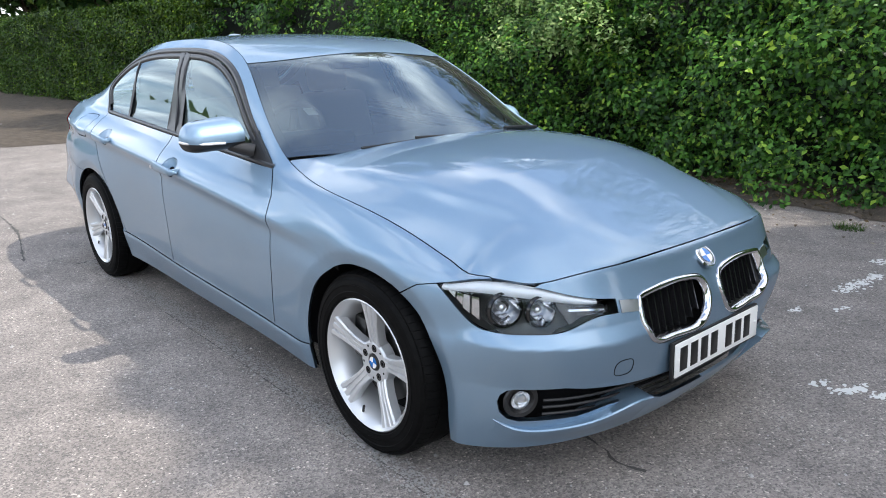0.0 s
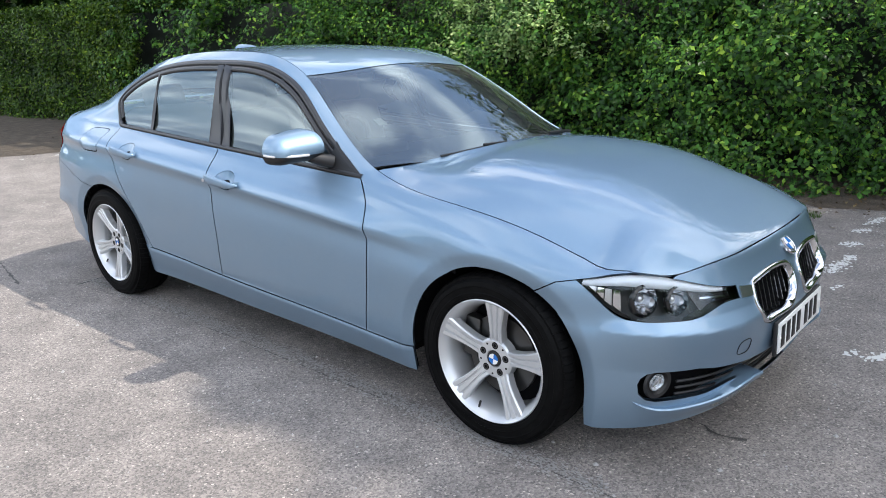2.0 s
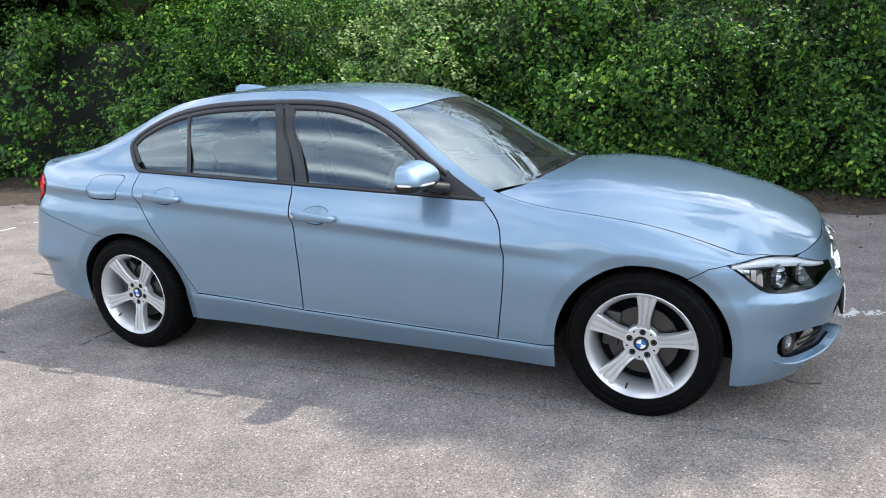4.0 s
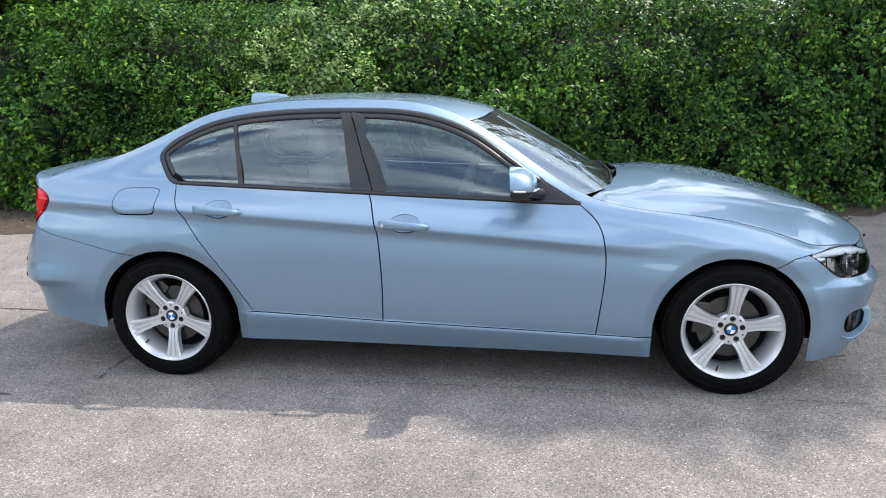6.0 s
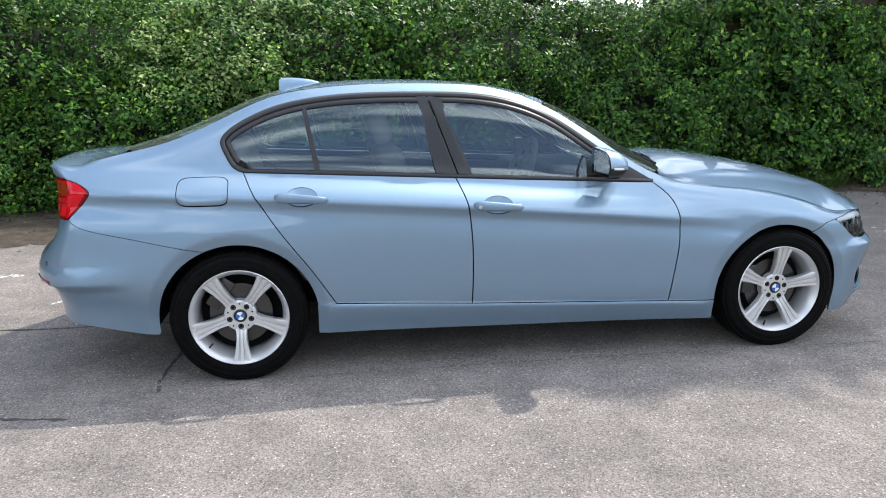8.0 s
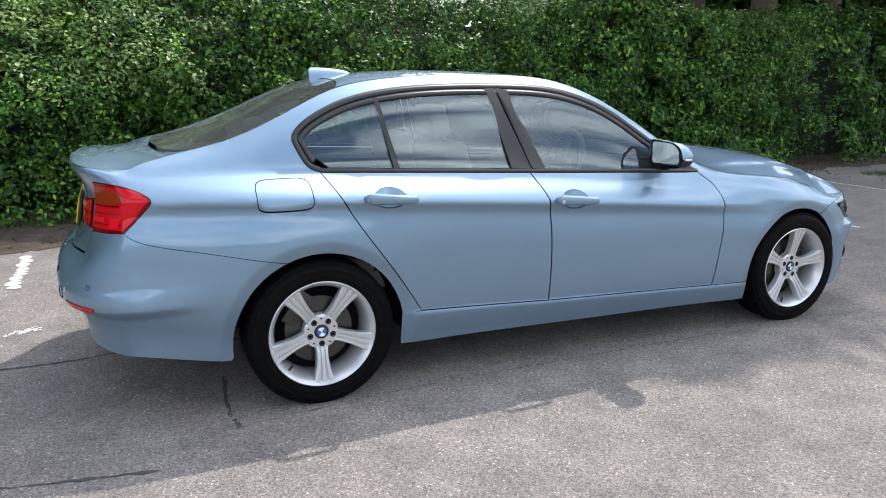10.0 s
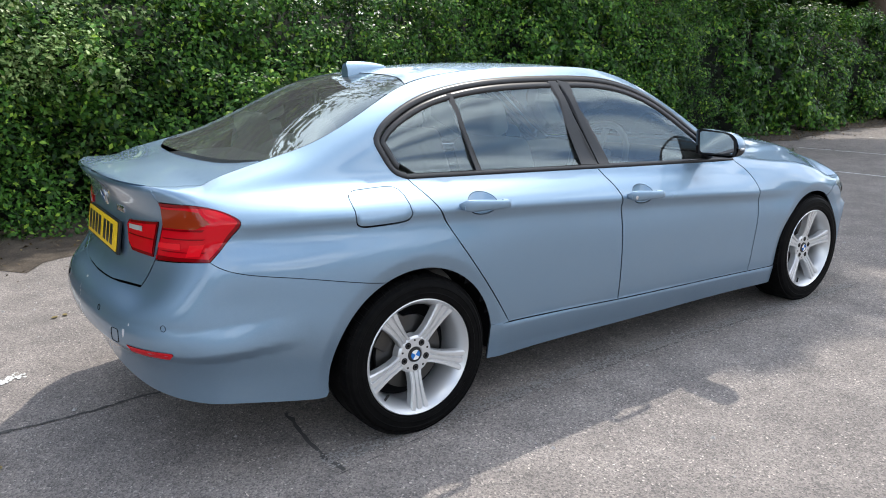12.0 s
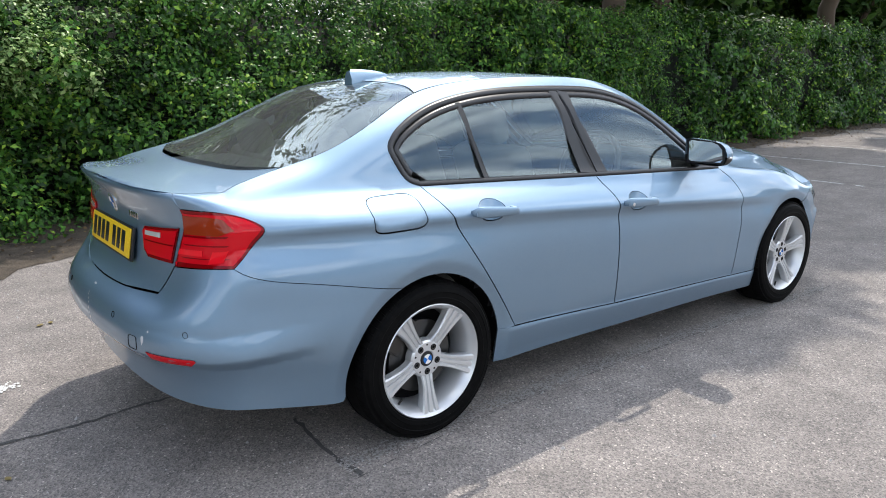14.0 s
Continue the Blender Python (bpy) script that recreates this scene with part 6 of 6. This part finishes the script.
def mirrors():
    for sg in (-1, 1):
        bm = bmesh.new()
        rows, n = [], 22
        for i in range(21):
            u = i / 20
            y = 0.786 + 0.236 * u
            end = (1 - max(0.0, (u - 0.70) / 0.30) ** 2.6) ** 0.5 if u < 1 else 0.12
            end *= 0.90 + 0.10 * min(1.0, u / 0.12)
            zc = 1.022 - 0.006 * u
            up, down, deep = (0.074 - 0.014 * u ** 2) * end, 0.058 * (0.25 + 0.75 * end), (0.132 - 0.030 * u) * (0.30 + 0.70 * end)
            ring = []
            for j in range(n):
                a = math.pi * (0.5 - j / (n - 1))
                c, s = max(0.0, math.cos(a)), math.sin(a)
                f = c ** 0.62 * (1 - 0.22 * max(s, 0)) - 0.04 * max(s, 0)
                ring.append(bm.verts.new((1.768 + deep * f + 0.010 * u, sg * y, zc + (up if s > 0 else down) * math.copysign(abs(s) ** 0.72, s))))
            rows.append(ring)
        for p, q in zip(rows, rows[1:]):
            for j in range(n - 1):
                bm.faces.new((p[j], p[j + 1], q[j + 1], q[j]))
        bm.faces.new(rows[0])
        bm.faces.new(rows[-1][::-1])
        # the black lower shell is a mesh of its own
        low = bm.copy()
        cut = lambda b, up: bmesh.ops.bisect_plane(b, geom=b.verts[:] + b.edges[:] + b.faces[:], plane_co=(1.84, 0, 1.003), plane_no=(0.10, 0, 1), clear_inner=up, clear_outer=not up)
        cut(bm, True)
        cut(low, False)
        h = part("door_mirror", bm, PAINT, car, "painted door mirror on a black base", angle=60)
        part("mirror_base", low, PLASTIC, h, "black lower shell", angle=60)
        for name, x, grow, mat, label in (("mirror_glass", 1.7700, 0.0, MIRROR, "mirror glass"), ("mirror_back", 1.7735, 0.012, PLASTIC, "")):
            g = bmesh.new()
            ring = []
            for y, z in ((0.806, 0.985), (0.802, 1.075), (0.815, 1.084), (0.93, 1.080), (0.965, 1.070), (0.990, 1.045), (0.997, 0.995), (0.985, 0.980), (0.82, 0.976)):
                y, z = y + grow * (1 if y > 0.9 else -1), z + 0.7 * grow * (1 if z > 1.03 else -1)
                ring.append(g.verts.new((x + 0.010 * (y - 0.786) / 0.236, sg * y, z)))
            g.faces.new(ring)
            part(name, g, mat, h, label)
        # indicator strip along the front
        pts = [(1.790, 1.0235), (1.826, 1.018), (1.866, 0.986), (1.890, 0.935), (1.900, 0.880)]
        pts = [(x, y, 1.0035 - 0.06 * (x - 1.84)) for x, y in pts]
        f = spline([0, 1, 2, 3, 4], np.array(pts))
        part("indicator_strip", tube_bm([(x + 0.002, sg * y, z) for x, y, z in f(np.linspace(0, 4, 16))], 0.0055, 8), SILVER_LENS, h, "clear indicator strip")
        q = [(1.85, 0.84, 0.983), (1.875, 0.80, 0.968), (1.91, 0.755, 0.955)]
        part("mirror_stalk", tube_bm([(x, sg * y, z) for x, y, z in q], 0.022, 12, 0.030), PLASTIC, h)
        if sg > 0:
            h.matrix_basis = Matrix.Translation((-0.02, -0.085, -0.050))


MIRROR = material("mirror_glass", (0.9, 0.92, 0.93), 0.01, 1.0)
mirrors()


def fin():
    bm = bmesh.new()
    rows = []
    for i in range(13):
        f = i / 12
        x = 0.190 + 0.225 * f
        z0 = float(top_height(np.array([x]), np.array([0.0]))[0]) - 0.006
        h = 0.064 * (1 - f) ** 0.75 + 0.006
        w = 0.030 * (1 - f ** 3) ** 0.5 * (0.7 + 0.3 * (1 - f)) + 0.003
        ring = []
        for j in range(11):
            a = math.pi * j / 10
            u = math.cos(a)
            ring.append(bm.verts.new((x + (0.012 * (1 - f) if 3 < j < 7 else 0), w * math.copysign(abs(u) ** 1.6, u), z0 + h * math.sin(a) ** 0.8)))
        rows.append(ring)
    for p, q in zip(rows, rows[1:]):
        for j in range(10):
            bm.faces.new((p[j], p[j + 1], q[j + 1], q[j]))
    bm.faces.new(rows[0])
    bm.faces.new(rows[-1][::-1])
    part("aerial_fin", bm, PAINT, car, "painted shark-fin aerial", angle=50)


fin()


def cowl_and_wipers():
    br = [(2.13, 0.68), (2.235, 0.55), (2.290, 0.28), (2.305, 0.0)]
    bb = [(2.40, 0.0), (2.385, 0.2), (2.34, 0.40), (2.26, 0.60), (2.19, 0.69)]
    top_panel("cowl", curve(br) [::-1] + curve(bb)[::-1], lambda x, y: 0.935 - 0.06 * np.clip(x - 2.15, 0, 1) - 0.10 * np.abs(y) ** 2.5, PLASTIC, car, "black plastic cowl under the windscreen", lift=-0.012)
    low = curve(br)
    xs, ys = np.array([p[0] for p in low[::-1]]), np.array([p[1] for p in low[::-1]])
    for y0, y1, piv in ((-0.46, 0.06, -0.02), (0.08, 0.62, 0.62)):
        line = []
        for y in np.linspace(y0, y1, 13):
            x = float(np.interp(abs(y), ys, xs)) - 0.012
            line.append((x, y, float(top_height(np.array([x]), np.array([y]))[0]) + 0.009))
        w = part("wiper", tube_bm(line, 0.006, 8), PLASTIC, car, "black wiper blade at rest")
        arm = [(line[6][0] + 0.004, line[6][1], line[6][2] + 0.010), (line[9][0] + 0.02, line[9][1], line[9][2] + 0.008), (line[12][0] + 0.06, line[12][1], line[12][2] - 0.012)]
        part("wiper_arm", tube_bm(arm, 0.008, 8), PLASTIC, w)


cowl_and_wipers()


def cabin():
    part("dashboard", box_bm((0.55, 1.36, 0.20), (1.86, 0, 0.83), 0.06, 4), DASH, car, "dark dashboard")
    part("binnacle", box_bm((0.20, 0.36, 0.09), (1.72, -0.36, 0.94), 0.035, 4), DASH, car)
    wheel = tube_bm([(0.19 * math.cos(a), 0.19 * math.sin(a), 0) for a in np.linspace(0, 2 * math.pi, 41)], 0.016, 10)
    for c, s in (((0, 0, -0.01), (0.12, 0.10, 0.04)), ((0.1, 0, 0), (0.12, 0.03, 0.015)), ((-0.1, 0, 0), (0.12, 0.03, 0.015)), ((0, -0.1, 0), (0.03, 0.12, 0.015))):
        bmesh.ops.create_cube(wheel, size=1, matrix=Matrix.Translation(c) @ Matrix.Diagonal((*s, 1)))
    part("steering_wheel", placed(wheel, Matrix.Translation((1.50, -0.36, 0.93)) @ Matrix.Rotation(radians(-68), 4, "Y") @ Matrix.Rotation(radians(90), 4, "Z")), WHEEL_GREY, car, "grey steering wheel")
    for x, y, wide in ((0.98, -0.36, 0.50), (0.98, 0.36, 0.50), (0.12, -0.36, 0.58), (0.12, 0.36, 0.58)):
        seat = part("seat", box_bm((0.50, wide, 0.16), (x + 0.20, y, 0.50), 0.05, 4), CLOTH, car, "grey cloth seat")
        back = box_bm((0.14, wide * 0.94, 0.62), (0, 0, 0.31), 0.06, 4, Matrix.Translation((x - 0.04, y, 0.50)) @ Matrix.Rotation(radians(-18), 4, "Y"))
        part("seat_back", back, CLOTH, seat)
        head = box_bm((0.10, 0.26, 0.17), (0, 0, 0.0), 0.045, 4, Matrix.Translation((x - 0.255, y, 1.185 if x > 0.5 else 1.135)) @ Matrix.Rotation(radians(-14), 4, "Y"))
        part("headrest", head, CLOTH, seat)
    part("parcel_shelf", box_bm((0.42, 1.25, 0.03), (-0.34, 0, 1.02), 0.01), CLOTH, car, "pale grey parcel shelf")
    part("cabin_floor", box_bm((2.6, 1.45, 0.04), (0.95, 0, 0.40), 0.01), DARK, car)
    part("bulkhead", box_bm((0.04, 1.40, 0.55), (2.12, 0, 0.66), 0.01), DARK, car)
    half = [(0.26, 0.0)] + [(0.24, 0.48)] + [(x, float(y_seam(x)[0]) - 0.015) for x in np.linspace(0.30, 1.55, 30)] + [(1.62, 0.0)]
    top_panel("headlining", dense(half, 0.05), top_height, CREAM, car, "pale headlining", lift=-0.03, thick=0.006)
    for sg in (-1, 1):
        b = [(x, z) for x, z in belt]
        out = sz([(x, z - 0.01) for x, z in b]) + sz([(2.10, 0.45), (0.52, 0.45), (0.47, 0.60), (0.34, 0.72), (0.16, 0.80), (0.08, 0.90)])
        body_panel("door_lining", out, DASH, car, "dark door lining", sign=sg, lift=-0.055, thick=0.01, step=0.03)
    part("rear_view_mirror", box_bm((0.03, 0.24, 0.06), (1.52, 0, 1.285), 0.015, 3), PLASTIC, car)
    c = box_bm((0.05, 0.05, 0.004), (0, 0, 0), 0.001, 1, Matrix.Translation((1.93, -0.49, 1.10)) @ Matrix.Rotation(radians(30), 4, "Y"))
    part("permit", c, WHITE, car, "small white paper behind the windscreen")


WHEEL_GREY = material("grey_steering_wheel", (0.22, 0.22, 0.22), 0.5)
DASH = material("dark_dash_plastic", (0.045, 0.045, 0.046), 0.7)
cabin()
